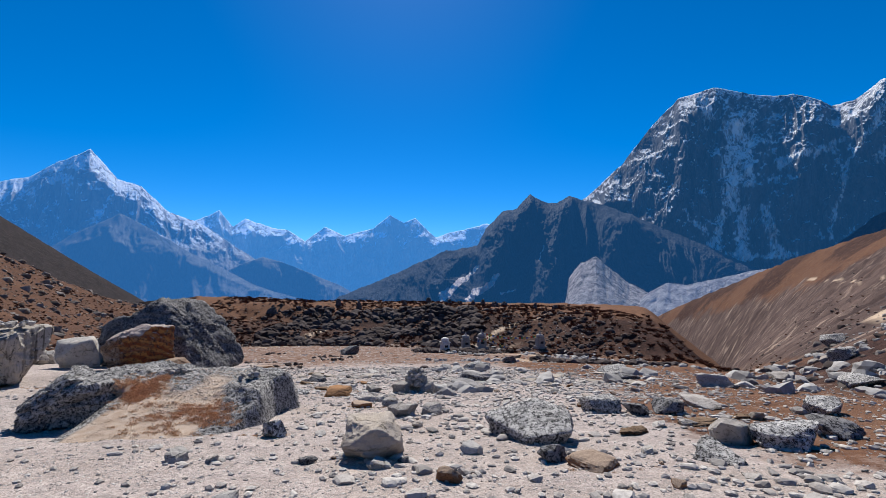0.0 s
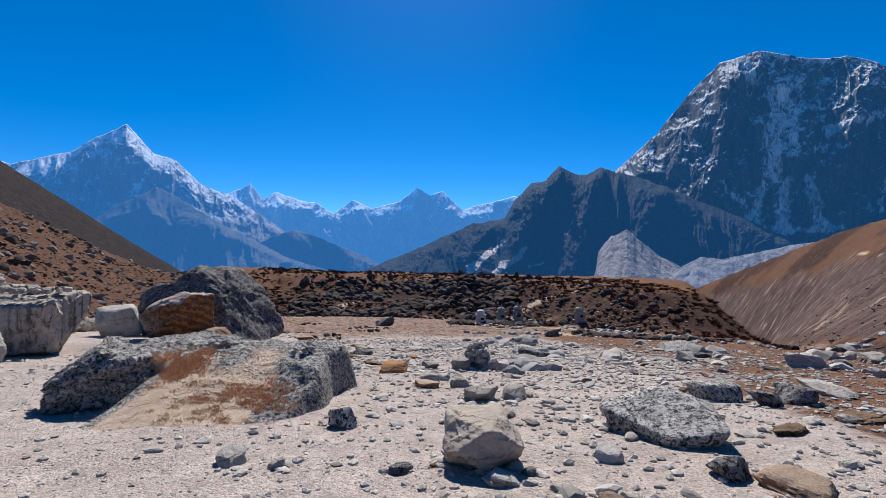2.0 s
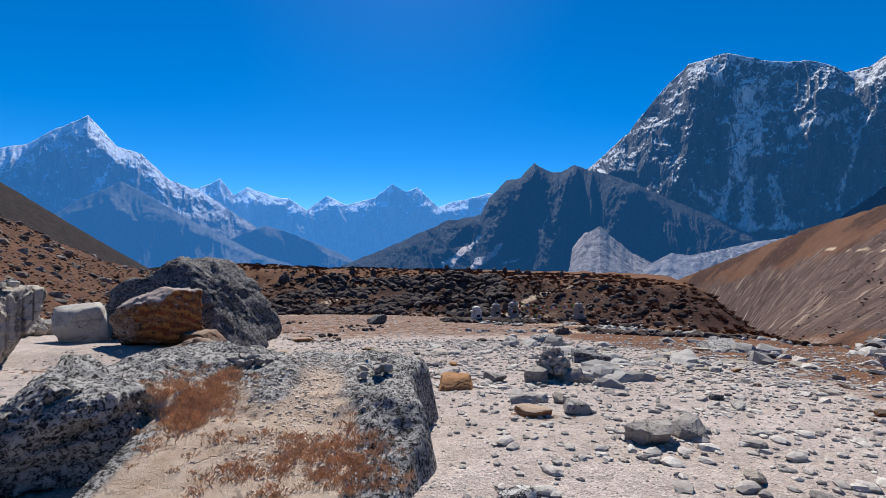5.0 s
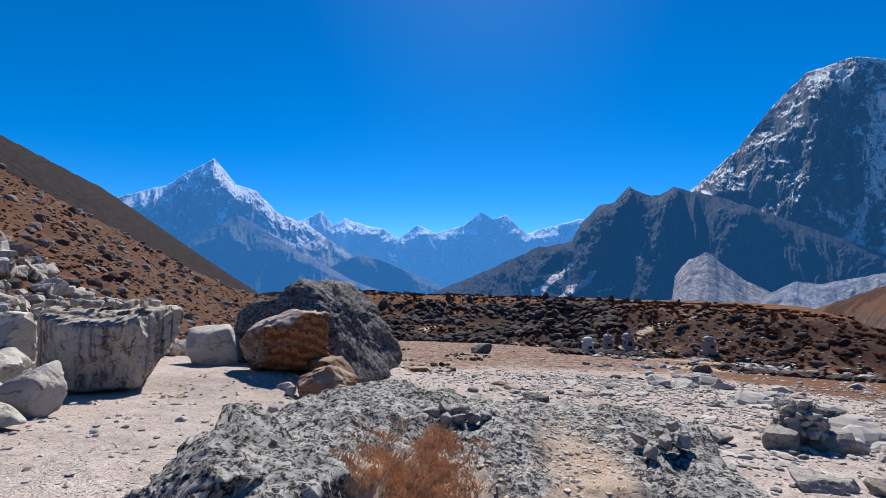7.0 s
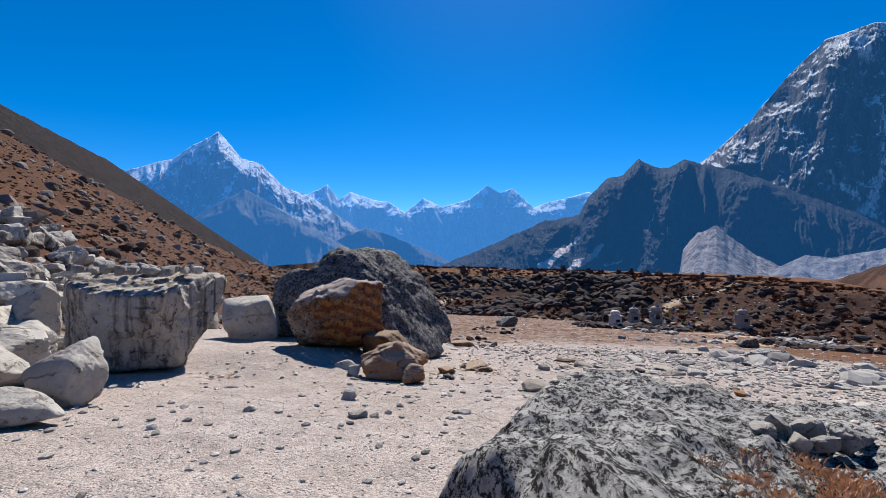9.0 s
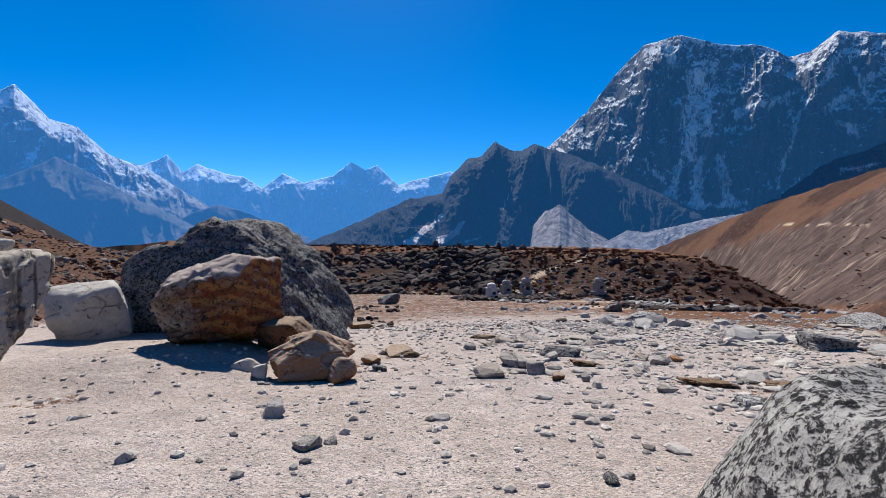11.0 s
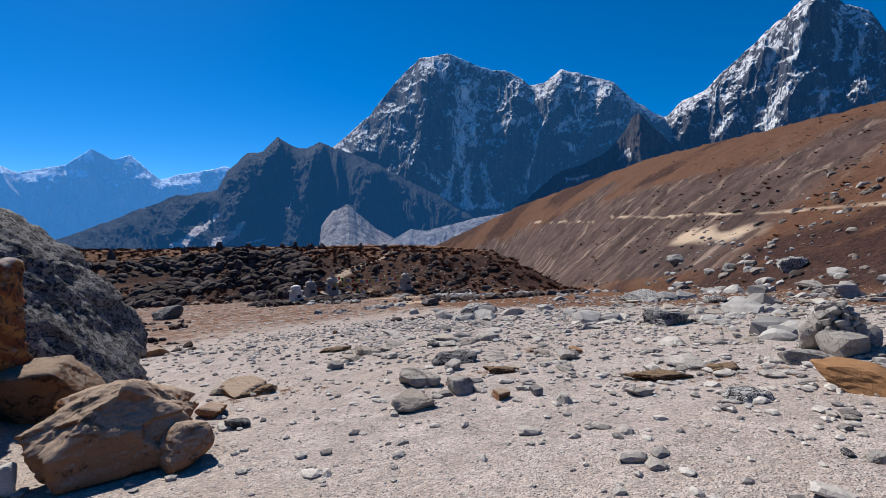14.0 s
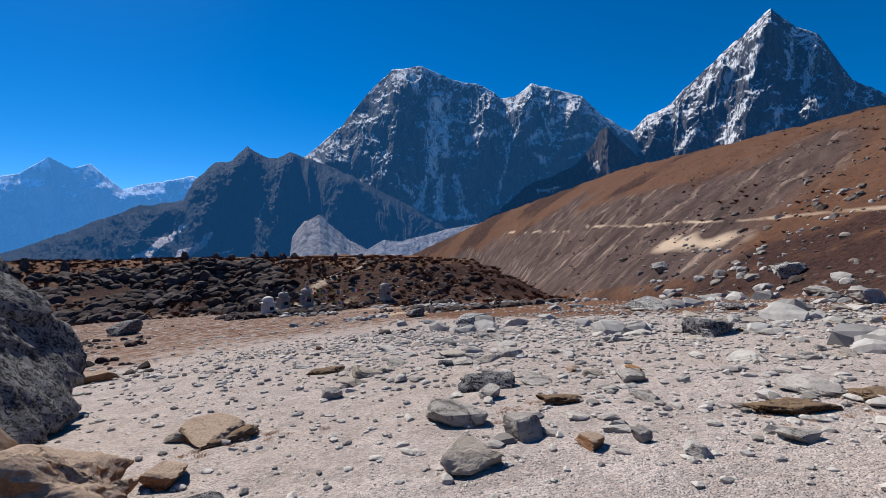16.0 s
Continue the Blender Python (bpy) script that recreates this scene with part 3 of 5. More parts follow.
GRANITE = rock_material("lichened_granite", (0.58, 0.57, 0.56), (0.018, 0.019, 0.023), (0.27, 0.27, 0.275), 0.66, 3.0)
DARK_ROCK = rock_material("dark_lichened_rock", (0.29, 0.285, 0.29), (0.020, 0.021, 0.026), (0.11, 0.11, 0.115), 0.66, 1.7)
PALE = rock_material("pale_granite", (0.496, 0.476, 0.452), (0.080, 0.076, 0.072), (0.344, 0.312, 0.280), 0.24, 0.9)
STREAKED = rock_material("streaked_pale_granite", (0.53, 0.49, 0.445), (0.04, 0.038, 0.038), (0.105, 0.090, 0.08), 0.30, 0.9, streaks=True)
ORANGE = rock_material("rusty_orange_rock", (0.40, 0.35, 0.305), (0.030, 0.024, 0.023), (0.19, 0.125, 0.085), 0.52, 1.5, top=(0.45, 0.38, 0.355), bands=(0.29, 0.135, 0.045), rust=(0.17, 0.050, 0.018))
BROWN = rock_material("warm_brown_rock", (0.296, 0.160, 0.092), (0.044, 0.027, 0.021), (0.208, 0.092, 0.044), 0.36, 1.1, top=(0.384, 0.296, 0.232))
TAN = rock_material("tan_block_stone", (0.424, 0.380, 0.336), (0.192, 0.168, 0.144), (0.400, 0.344, 0.280), 0.12, 1.4)
GREY = rock_material("grey_field_stone", (0.43, 0.405, 0.385), (0.085, 0.082, 0.080), (0.27, 0.245, 0.225), 0.30, 2.2)
RUST = rock_material("rust_stone", (0.360, 0.200, 0.104), (0.112, 0.072, 0.048), (0.288, 0.160, 0.088), 0.2, 1.6)
RIDGE_ROCK = rock_material("dark_ridge_rock", (0.160, 0.152, 0.152), (0.040, 0.038, 0.040), (0.096, 0.080, 0.076), 0.45, 0.9)


# ---- rocks ----
def sphere_points(level):
    bm = bmesh.new()
    bmesh.ops.create_icosphere(bm, subdivisions=level, radius=1.0)
    verts = np.array([v.co[:] for v in bm.verts])
    faces = np.array([[v.index for v in f.verts] for f in bm.faces])
    bm.free()
    return verts / np.linalg.norm(verts, axis=1)[:, None], faces


SPHERES = {k: sphere_points(k) for k in range(1, 7)}


def cell_zero(values):
    return np.zeros(len(values), np.int64)


def rock_shape(seed, level=3, dims=(1, 1, 1), cuts=9, sharp=22, rough=0.06, planes=(), box=0.5, tilt=0.38, low=0.30, chips=(0, 0.0), strata=None):
    """Points and triangles of a broken stone: a soft meeting of planes, roughened. It lies within about dims."""
    rng = random.Random(seed)
    dirs, faces = SPHERES[level]
    normals, offs = [], []
    for axis in range(3):
        for sign in (-1, 1):
            n = [rng.uniform(-tilt, tilt) for _ in range(3)]
            n[axis] = sign
            normals.append(n)
            offs.append(box)
    for _ in range(cuts):
        n = Vector((rng.gauss(0, 1), rng.gauss(0, 1), rng.gauss(0, 0.8))).normalized()
        normals.append(list(n))
        offs.append(rng.uniform(low, 0.52))
    for nx, ny, nz, d in planes:
        normals.append(list(Vector((nx, ny, nz)).normalized()))
        offs.append(d)
    n = np.array(normals, float)
    n /= np.linalg.norm(n, axis=1)[:, None]
    q = np.maximum(dirs @ n.T, 0) / np.array(offs)
    r = (q ** sharp).sum(1) ** (-1.0 / sharp)
    r = r * (1 + rough * (1.4 * fbm(dirs * 1.7 + seed * 3.1, 3, seed) + 0.8 * fbm(dirs * 6 + seed, 4, seed + 9, 0.6, True) + 0.35 * fbm(dirs * 19 + seed, 4, seed + 19, 0.6)))
    if chips[0]:
        # broken facets: each patch of the surface is a small tilted plane of its own
        pr = np.random.RandomState(seed + 5)
        seeds = pr.normal(size=(chips[0], 3))
        seeds /= np.linalg.norm(seeds, axis=1)[:, None]
        bent = dirs + 0.10 * np.stack([fbm(dirs * 4 + k, 4, seed + k) for k in (3, 11, 23)], -1)
        cell = np.argmax(bent @ seeds.T, 1)
        slope = pr.normal(size=(chips[0], 3)) * 1.6
        r = r * (1 + chips[1] * (pr.uniform(-1, 1, chips[0])[cell] * 0.6 + ((bent - seeds[cell]) * slope[cell]).sum(1)))
    co = dirs * r[:, None]
    if strata:
        # ledges of layered rock: nx, ny, nz, layers, depth and how squarely they must face
        axis = np.array(strata[:3]) / np.linalg.norm(strata[:3])
        level_at = (co @ axis) * strata[3] + 0.9 * fbm(co * 2.5, 4, seed + 77)
        ledge = _hash(np.floor(level_at).astype(np.int64), cell_zero(level_at), cell_zero(level_at), seed) - 0.5
        co = co * (1 + strata[4] * ledge * step(strata[5] - 0.12, strata[5] + 0.12, dirs @ axis))[:, None]
    co = (co - (co.max(0) + co.min(0)) / 2) / (co.max(0) - co.min(0))
    return co * np.array(dims, float), faces


def rock(name, label, material, x, y, dims, turn=0.0, seed=0, sink=0.12, level=4, z=None, category="boulder", group="", lean=(0, 0), **shape):
    """One stone set into the ground at (x, y)."""
    co, faces = rock_shape(seed, level, dims, **shape)
    me = mesh_of(name, co, faces, material, smooth=level >= 5)
    ob = new(name, me)
    base = ground_z(x, y) if z is None else z
    low = (co @ np.array(Euler((radians(lean[0]), radians(lean[1]), 0)).to_matrix()).T)[:, 2].min()
    ob.matrix_world = pose(x, y, base - low - sink * dims[2], lean[0], lean[1], turn)
    return tagged(ob, label, category, group)


# the bedrock slab beside the path, with soil and dry grass in its hollow
def slab_height(x, y):
    left = np.interp(y, [7.5, 8.8, 9.4, 10.6, 12.5], [-6.65, -6.75, -7.35, -7.3, -6.3]) + 0.08 * np.sin(y * 3.7)
    slant = np.interp(y, [8.8, 9.6], [1.0, 0.36])
    n = fbm(xyz(x / 1.3, y / 1.3), 4, 61)
    right = -2.35 + 0.10 * np.sin(y * 2.3 + 1) + 0.08 * n
    inside = smin(smin((x - left) * slant, (right - x) * 1.2, 0.12), (11.6 + 0.35 * n - y) * 0.5, 0.3)
    inside = np.where(x < -5.25, smin(inside, (y - 8.25) * 1.2, 0.15), inside)
    crags = fbm(xyz(x / 0.45, y / 0.45), 5, 67, 0.62, True)
    bare = step(0.1, 0.5, np.abs(x + 3.9)) * step(8.0, 9.0, y + np.where(x > -3.2, 1.0, 0.0))
    top = 0.22 - 0.075 * np.clip(x + 5.6, 0, 9) + 0.06 * n + (0.02 + 0.08 * bare) * crags
    top = top - 0.08 * np.exp(-(((x + 3.9) / 0.5) ** 2 + ((y - 9.2) / 1.1) ** 2)) - 0.12 * np.exp(-(((x + 4.8) / 0.5) ** 2 + ((y - 8.9) / 0.6) ** 2))
    land = terrain(x, y)[0]
    start = np.interp(x, [-5.2, -4.6, -3.4, -2.9, -2.4], [6.7, 6.7, 6.8, 7.25, 7.5])
    reach = np.interp(x, [-5.2, -3.4, -2.9, -2.4], [2.3, 2.3, 1.5, 1.2])
    climb = np.clip((y - start + 0.15 * n) / reach, 0, 1)
    climb = np.where(x < -5.25, 1.0, climb)
    w = step(-0.02, 0.36, inside)
    z = land - 0.25 + (land * (1 - climb) + top * climb + 0.24 - land) * w
    z = np.where((climb <= 0) & (x > -5.25), land - 0.25, z)
    soil = np.exp(-(((x + 3.9 + 0.25 * n) / 0.42) ** 2)) * step(10.9, 9.4, y) + step(-5.3, -4.9, x) * step(-3.0, -3.4, x + 0.3 * n) * step(9.0, 8.3, y + 0.3 * n)
    soil = np.maximum(soil, np.exp(-(((x + 4.9) / 0.6) ** 2 + ((y - 8.7) / 0.7) ** 2)) * 1.2)
    return z, np.clip(soil, 0, 1)


def slab_material():
    m = rock_material("slab_granite", (0.58, 0.57, 0.56), (0.018, 0.019, 0.024), (0.27, 0.27, 0.275), 0.69, 3.0)
    t = m.node_tree
    bsdf = t.nodes["Principled BSDF"]
    old = bsdf.inputs["Base Color"].links[0].from_socket
    attr = t.nodes.new("ShaderNodeAttribute")
    attr.attribute_name = "soil"
    noise_n = t.nodes.new("ShaderNodeTexNoise")
    noise_n.inputs["Scale"].default_value, noise_n.inputs["Detail"].default_value = 3.0, 7.0
    add = t.nodes.new("ShaderNodeMath")
    add.operation = "MULTIPLY_ADD"
    add.inputs[1].default_value = 1.0
    t.links.new(attr.outputs["Fac"], add.inputs[0])
    t.links.new(noise_n.outputs["Fac"], add.inputs[2])
    edge = t.nodes.new("ShaderNodeMapRange")
    edge.inputs["From Min"].default_value, edge.inputs["From Max"].default_value = 0.85, 1.15
    t.links.new(add.outputs[0], edge.inputs["Value"])
    earth = t.nodes.new("ShaderNodeMix")
    earth.data_type = "RGBA"
    speck = t.nodes.new("ShaderNodeTexNoise")
    speck.inputs["Scale"].default_value = 30.0
    t.links.new(speck.outputs["Fac"], earth.inputs["Factor"])
    earth.inputs[6].default_value, earth.inputs[7].default_value = (0.30, 0.21, 0.145, 1), (0.52, 0.44, 0.375, 1)
    mix = t.nodes.new("ShaderNodeMix")
    mix.data_type = "RGBA"
    t.links.new(edge.outputs[0], mix.inputs["Factor"])
    t.links.new(old, mix.inputs[6])
    t.links.new(earth.outputs[2], mix.inputs[7])
    t.links.new(mix.outputs[2], bsdf.inputs["Base Color"])
    return m


sx, sy = np.meshgrid(np.linspace(-7.6, -1.3, 260), np.linspace(6.5, 12.9, 260))
s_z, s_soil = slab_height(sx.ravel(), sy.ravel())
slab_me = mesh_of("bedrock_slab", np.stack([sx.ravel(), sy.ravel(), s_z], -1), grid_faces(260, 260), slab_material())
give(slab_me, "soil", s_soil)
tagged(new("bedrock_slab", slab_me), "low grey lichened bedrock slab with dry grass in its hollow", "rock slab")


def slab_z(x, y):
    return max(float(slab_height(np.array([x]), np.array([y]))[0][0]), ground_z(x, y))


rock("tilted_boulder", "tilted grey boulder with black lichen on the bedrock slab", GRANITE, -6.12, 8.10, (1.66, 1.55, 1.16), -14, 11, 0.02, 6, z=-0.56,
     cuts=1, sharp=34, rough=0.075, tilt=0.12, low=0.48, chips=(60, 0.16), planes=[(-0.38, -0.60, 0.70, 0.27), (0.75, -0.6, -0.28, 0.40), (0.25, 0.05, 0.97, 0.40), (0.35, -0.75, 0.55, 0.36), (-0.85, -0.1, 0.5, 0.40)])
rock("granite_block", "square tan stone block lying on the path", TAN, 0.34, 5.62, (0.92, 0.80, 0.60), 8, 21, 0.10, 6, cuts=3, sharp=26, rough=0.05, tilt=0.10, low=0.5, chips=(50, 0.05), planes=[(0.5, -0.6, -0.6, 0.44), (-0.4, -0.6, -0.7, 0.48)])
rock("flat_boulder", "flat grey-green boulder with a dark undercut face", GRANITE, 3.0, 7.15, (1.5, 1.4, 0.66), 12, 31, 0.16, 5, cuts=3, sharp=18, rough=0.05, low=0.4,
     planes=[(-0.5, -0.35, 0.8, 0.30), (0.9, -0.5, -0.25, 0.40)])
rock("mossy_stone", "small dark mossy stone half sunk in gravel", DARK_ROCK, 2.95, 5.55, (0.5, 0.42, 0.28), 20, 32, 0.2)
rock("earth_mound", "low brown earth mound beside the stone", BROWN, 3.45, 5.25, (0.8, 0.75, 0.26), 35, 33, 0.4, cuts=2, sharp=6)
rock("dark_boulder", "huge dark lichened boulder with a pale side", DARK_ROCK, -12.85, 24.0, (6.5, 4.2, 4.1), -8, 41, 0.06, 6, z=-2.35, cuts=0, sharp=26, rough=0.07, tilt=0.06, chips=(70, 0.06),
     planes=[(0.35, -0.05, 0.94, 0.41), (0.79, -0.1, 0.61, 0.27), (0.91, -0.1, 0.42, 0.26), (-0.57, -0.1, 0.82, 0.47), (-0.1, -0.75, 0.6, 0.44), (0.3, -0.8, 0.45, 0.40)])
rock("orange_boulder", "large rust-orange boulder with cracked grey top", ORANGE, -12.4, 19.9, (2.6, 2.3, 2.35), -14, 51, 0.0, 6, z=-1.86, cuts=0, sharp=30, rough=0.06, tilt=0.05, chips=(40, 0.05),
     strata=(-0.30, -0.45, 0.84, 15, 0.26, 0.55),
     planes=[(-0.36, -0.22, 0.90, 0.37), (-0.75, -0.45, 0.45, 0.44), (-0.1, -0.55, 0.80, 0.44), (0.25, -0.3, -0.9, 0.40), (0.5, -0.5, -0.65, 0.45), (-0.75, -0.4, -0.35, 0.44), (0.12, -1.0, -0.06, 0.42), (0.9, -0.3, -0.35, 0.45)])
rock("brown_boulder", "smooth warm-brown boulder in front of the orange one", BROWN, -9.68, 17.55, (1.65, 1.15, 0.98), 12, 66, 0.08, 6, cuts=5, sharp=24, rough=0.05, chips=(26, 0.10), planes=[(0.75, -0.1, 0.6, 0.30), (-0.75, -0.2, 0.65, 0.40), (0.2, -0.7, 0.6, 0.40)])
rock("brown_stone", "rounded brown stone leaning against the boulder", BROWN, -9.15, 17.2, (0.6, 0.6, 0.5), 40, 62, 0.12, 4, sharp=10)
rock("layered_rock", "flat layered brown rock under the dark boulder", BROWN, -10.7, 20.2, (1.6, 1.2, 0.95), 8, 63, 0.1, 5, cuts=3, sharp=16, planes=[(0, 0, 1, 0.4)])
rock("pale_stone", "small pale stone in the boulder's shade", PALE, -10.95, 17.75, (0.55, 0.3, 0.24), 4, 64, 0.1, 4)
rock("pale_stone", "small white stone in front of the boulders", PALE, -10.62, 17.35, (0.3, 0.28, 0.26), 4, 65, 0.1, 4)
rock("whitish_boulder", "rounded whitish boulder behind the sandy track", PALE, -16.05, 21.4, (1.95, 1.7, 1.5), 14, 71, 0.06, 5, cuts=4, sharp=14, rough=0.05)
rock("dark_rock", "dark angular rock behind the whitish boulder", DARK_ROCK, -18.2, 25.5, (2.6, 2.0, 1.7), 30, 72, 0.1, 5)
rock("dark_rock", "dark angular rock at the foot of the hill", DARK_ROCK, -16.6, 25.9, (1.6, 1.5, 1.35), 70, 73, 0.1, 5)
rock("pale_boulder", "big pale boulder with dark water streaks", STREAKED, -15.35, 16.25, (3.15, 2.3, 2.4), 20, 81, 0.03, 6, cuts=1, sharp=28, rough=0.05, tilt=0.12, chips=(60, 0.045),
     planes=[(0.3, -0.85, -0.35, 0.42), (0.05, -0.3, 0.95, 0.45), (0.8, 0.1, -0.35, 0.44), (-0.7, -0.6, -0.1, 0.46)])
rock("pointed_boulder", "pointed pale boulder beside the big one", PALE, -13.35, 12.85, (0.82, 0.85, 1.02), 10, 82, 0.04, 5, cuts=4, sharp=14, planes=[(-0.7, 0, 0.7, 0.34), (0.7, 0, 0.5, 0.40)])
rock("low_boulder", "low pale grey boulder on the gravel", PALE, -12.8, 11.7, (0.92, 0.8, 0.52), -14, 83, 0.06, 5, cuts=4, sharp=14, planes=[(0.5, 0, 0.8, 0.32)])
rock("low_boulder", "low cream boulder beside the talus", PALE, -15.6, 13.4, (1.5, 1.1, 0.9), -10, 84, 0.08, 5, cuts=4, sharp=14)

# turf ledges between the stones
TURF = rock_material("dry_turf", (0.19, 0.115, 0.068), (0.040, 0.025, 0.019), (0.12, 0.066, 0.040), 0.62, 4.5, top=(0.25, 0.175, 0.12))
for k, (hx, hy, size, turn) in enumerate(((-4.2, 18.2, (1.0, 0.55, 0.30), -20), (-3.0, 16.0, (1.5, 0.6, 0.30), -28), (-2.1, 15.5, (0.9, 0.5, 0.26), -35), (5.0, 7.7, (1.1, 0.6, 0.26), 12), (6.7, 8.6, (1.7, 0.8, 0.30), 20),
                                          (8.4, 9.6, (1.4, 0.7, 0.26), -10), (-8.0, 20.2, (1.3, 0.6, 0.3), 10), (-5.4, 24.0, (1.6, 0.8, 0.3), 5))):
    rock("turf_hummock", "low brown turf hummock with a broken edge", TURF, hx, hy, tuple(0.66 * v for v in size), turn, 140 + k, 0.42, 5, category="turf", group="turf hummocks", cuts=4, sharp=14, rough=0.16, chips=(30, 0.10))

# boulders and stones of the plain
for args in (
    ("field_boulder", GRANITE, 5.3, 10.6, (1.6, 1.1, 0.66)), ("field_boulder", DARK_ROCK, 5.95, 9.8, (0.72, 0.62, 0.48)), ("field_boulder", DARK_ROCK, 7.0, 10.5, (0.95, 0.85, 0.62)),
    ("field_boulder", GREY, 13.3, 19.3, (1.9, 1.3, 0.95)), ("field_boulder", GREY, 6.4, 6.95, (0.85, 0.8, 0.72)), ("field_boulder", GRANITE, 7.15, 6.7, (1.35, 1.1, 0.72)),
    ("field_boulder", DARK_ROCK, 8.6, 7.5, (1.1, 0.9, 0.55)), ("field_boulder", GRANITE, 11.1, 10.8, (1.4, 1.0, 0.72)), ("field_boulder", GRANITE, 5.4, 5.65, (0.95, 0.7, 0.42)),
    ("field_boulder", GREY, 8.4, 11.7, (1.5, 0.9, 0.42)), ("field_boulder", GRANITE, 18.3, 17.8, (2.2, 1.4, 0.75)), ("field_boulder", DARK_ROCK, 10.8, 22.8, (1.7, 1.0, 0.5)),
    ("field_boulder", GREY, 18.4, 22.3, (1.9, 1.2, 0.7)), ("field_boulder", GREY, 0.52, 9.6, (0.85, 0.6, 0.46)), ("field_boulder", GREY, 1.1, 9.95, (0.7, 0.6, 0.42)),
    ("field_boulder", GRANITE, -1.65, 7.25, (0.55, 0.5, 0.48)), ("field_boulder", BROWN, -0.78, 11.25, (0.75, 0.55, 0.26)), ("field_boulder", GREY, -0.8, 12.3, (0.75, 0.6, 0.32)),
    ("field_boulder", GREY, 0.0, 11.4, (0.55, 0.5, 0.38)), ("field_boulder", RUST, -1.95, 13.95, (1.3, 0.95, 0.52)), ("field_boulder", GREY, -9.72, 14.95, (0.36, 0.36, 0.36)),
    ("field_boulder", BROWN, -8.15, 20.6, (1.35, 0.8, 0.42)), ("field_boulder", BROWN, -8.75, 19.15, (0.62, 0.5, 0.34)), ("field_boulder", TAN, -6.4, 17.3, (0.7, 0.55, 0.34)),
    ("field_boulder", GREY, -5.45, 17.6, (0.55, 0.45, 0.40)), ("field_boulder", GREY, -5.6, 18.7, (0.95, 0.85, 0.42)), ("field_boulder", DARK_ROCK, -4.2, 19.8, (1.1, 0.7, 0.34)),
    ("field_boulder", RUST, -1.9, 18.7, (0.36, 0.3, 0.2)), ("field_boulder", GREY, -4.85, 16.6, (0.22, 0.2, 0.24)), ("field_boulder", BROWN, -5.25, 16.9, (0.42, 0.3, 0.2)),
    ("field_boulder", PALE, -4.86, 16.05, (0.3, 0.25, 0.18)), ("field_boulder", DARK_ROCK, 2.75, 19.6, (1.6, 1.2, 0.66)), ("field_boulder", GRANITE, 11.7, 27.0, (3.0, 2.0, 1.05)),
    ("field_boulder", GREY, -3.95, 15.6, (0.4, 0.3, 0.15)), ("field_boulder", GREY, -1.8, 21.9, (0.8, 0.6, 0.3)), ("field_boulder", BROWN, -9.9, 29.2, (1.4, 0.8, 0.46)),
    ("field_boulder", GREY, -2.5, 18.3, (0.62, 0.5, 0.28)), ("field_boulder", GRANITE, 3.8, 30.6, (2.4, 1.5, 0.9)), ("field_boulder", DARK_ROCK, 7.6, 42.2, (1.9, 1.5, 1.1)),
    ("field_boulder", DARK_ROCK, -9.5, 54.6, (2.6, 2.0, 1.75)), ("field_boulder", GRANITE, 37.7, 42.0, (3.0, 2.2, 1.6)), ("field_boulder", GRANITE, 24.8, 26.0, (2.8, 2.0, 1.4)),
    ("field_boulder", GREY, -2.1, 16.1, (0.85, 0.6, 0.28)), ("field_boulder", GREY, -1.0, 15.0, (0.7, 0.55, 0.36)),
    ("field_boulder", GRANITE, -3.3, 14.6, (0.6, 0.5, 0.22)), ("field_boulder", GREY, 3.5, 22.5, (1.1, 0.8, 0.5)), ("field_boulder", GREY, 0.55, 9.62, (0.5, 0.4, 0.3)),
):
    kind, material, bx, by, size = args
    tone = {"lichened_granite": "grey lichened boulder", "dark_lichened_rock": "dark lichened stone", "grey_field_stone": "angular grey stone", "warm_brown_rock": "brown weathered stone",
            "rust_stone": "rust-coloured stone", "tan_block_stone": "tan rough stone", "pale_granite": "pale rounded stone"}[material.name]
    place_word = "half sunk in the gravel plain" if by < 25 else "lying on dry brown turf"
    rock(kind, tone + " " + place_word, material, bx, by, tuple(v * (0.85, 0.85, 0.75)[k] for k, v in enumerate(size)), (bx * 53) % 360, int(abs(bx * 91 + by * 37)) + 100, 0.22, 4,
         group="stones of the plain", rough=0.06, sharp=40)

# loose stones
rng = random.Random(5)
templates = []
for k in range(14):
    dims = (1.0, rng.uniform(0.6, 0.95), rng.uniform(0.35, 0.65))
    co, faces = rock_shape(700 + k, 3, dims)
    templates.append(mesh_of("stone", co, faces, (PALE, GREY, TAN, PALE, GREY, BROWN, PALE, DARK_ROCK)[k % 8], smooth=False))


TRAIL_Y, TRAIL_X = (-2, 1, 4, 6, 8, 10, 14, 18), (1.5, -0.5, -2.7, -4.8, -7.4, -8.9, -9.0, -6.5)


def trail_x(y):
    """The trodden trail across the plain."""
    return float(np.interp(y, TRAIL_Y, TRAIL_X))


def on_path(x, y):
    return y < 13.5 and abs(x - trail_x(y)) < 0.7


def stony(x, y):
    """How thickly stones lie: a rubble fan right of the path, clear sand on it."""
    band = math.exp(-((x - (1.5 - 0.1 * (y - 12))) / 4.5) ** 2) + 0.7 * math.exp(-(((x - 7) / 4) ** 2 + ((y - 8) / 5) ** 2)) + 0.8 * math.exp(-(((x - 4) / 9) ** 2 + ((y - 19) / 5) ** 2))
    return min(1.0, band + 0.12)


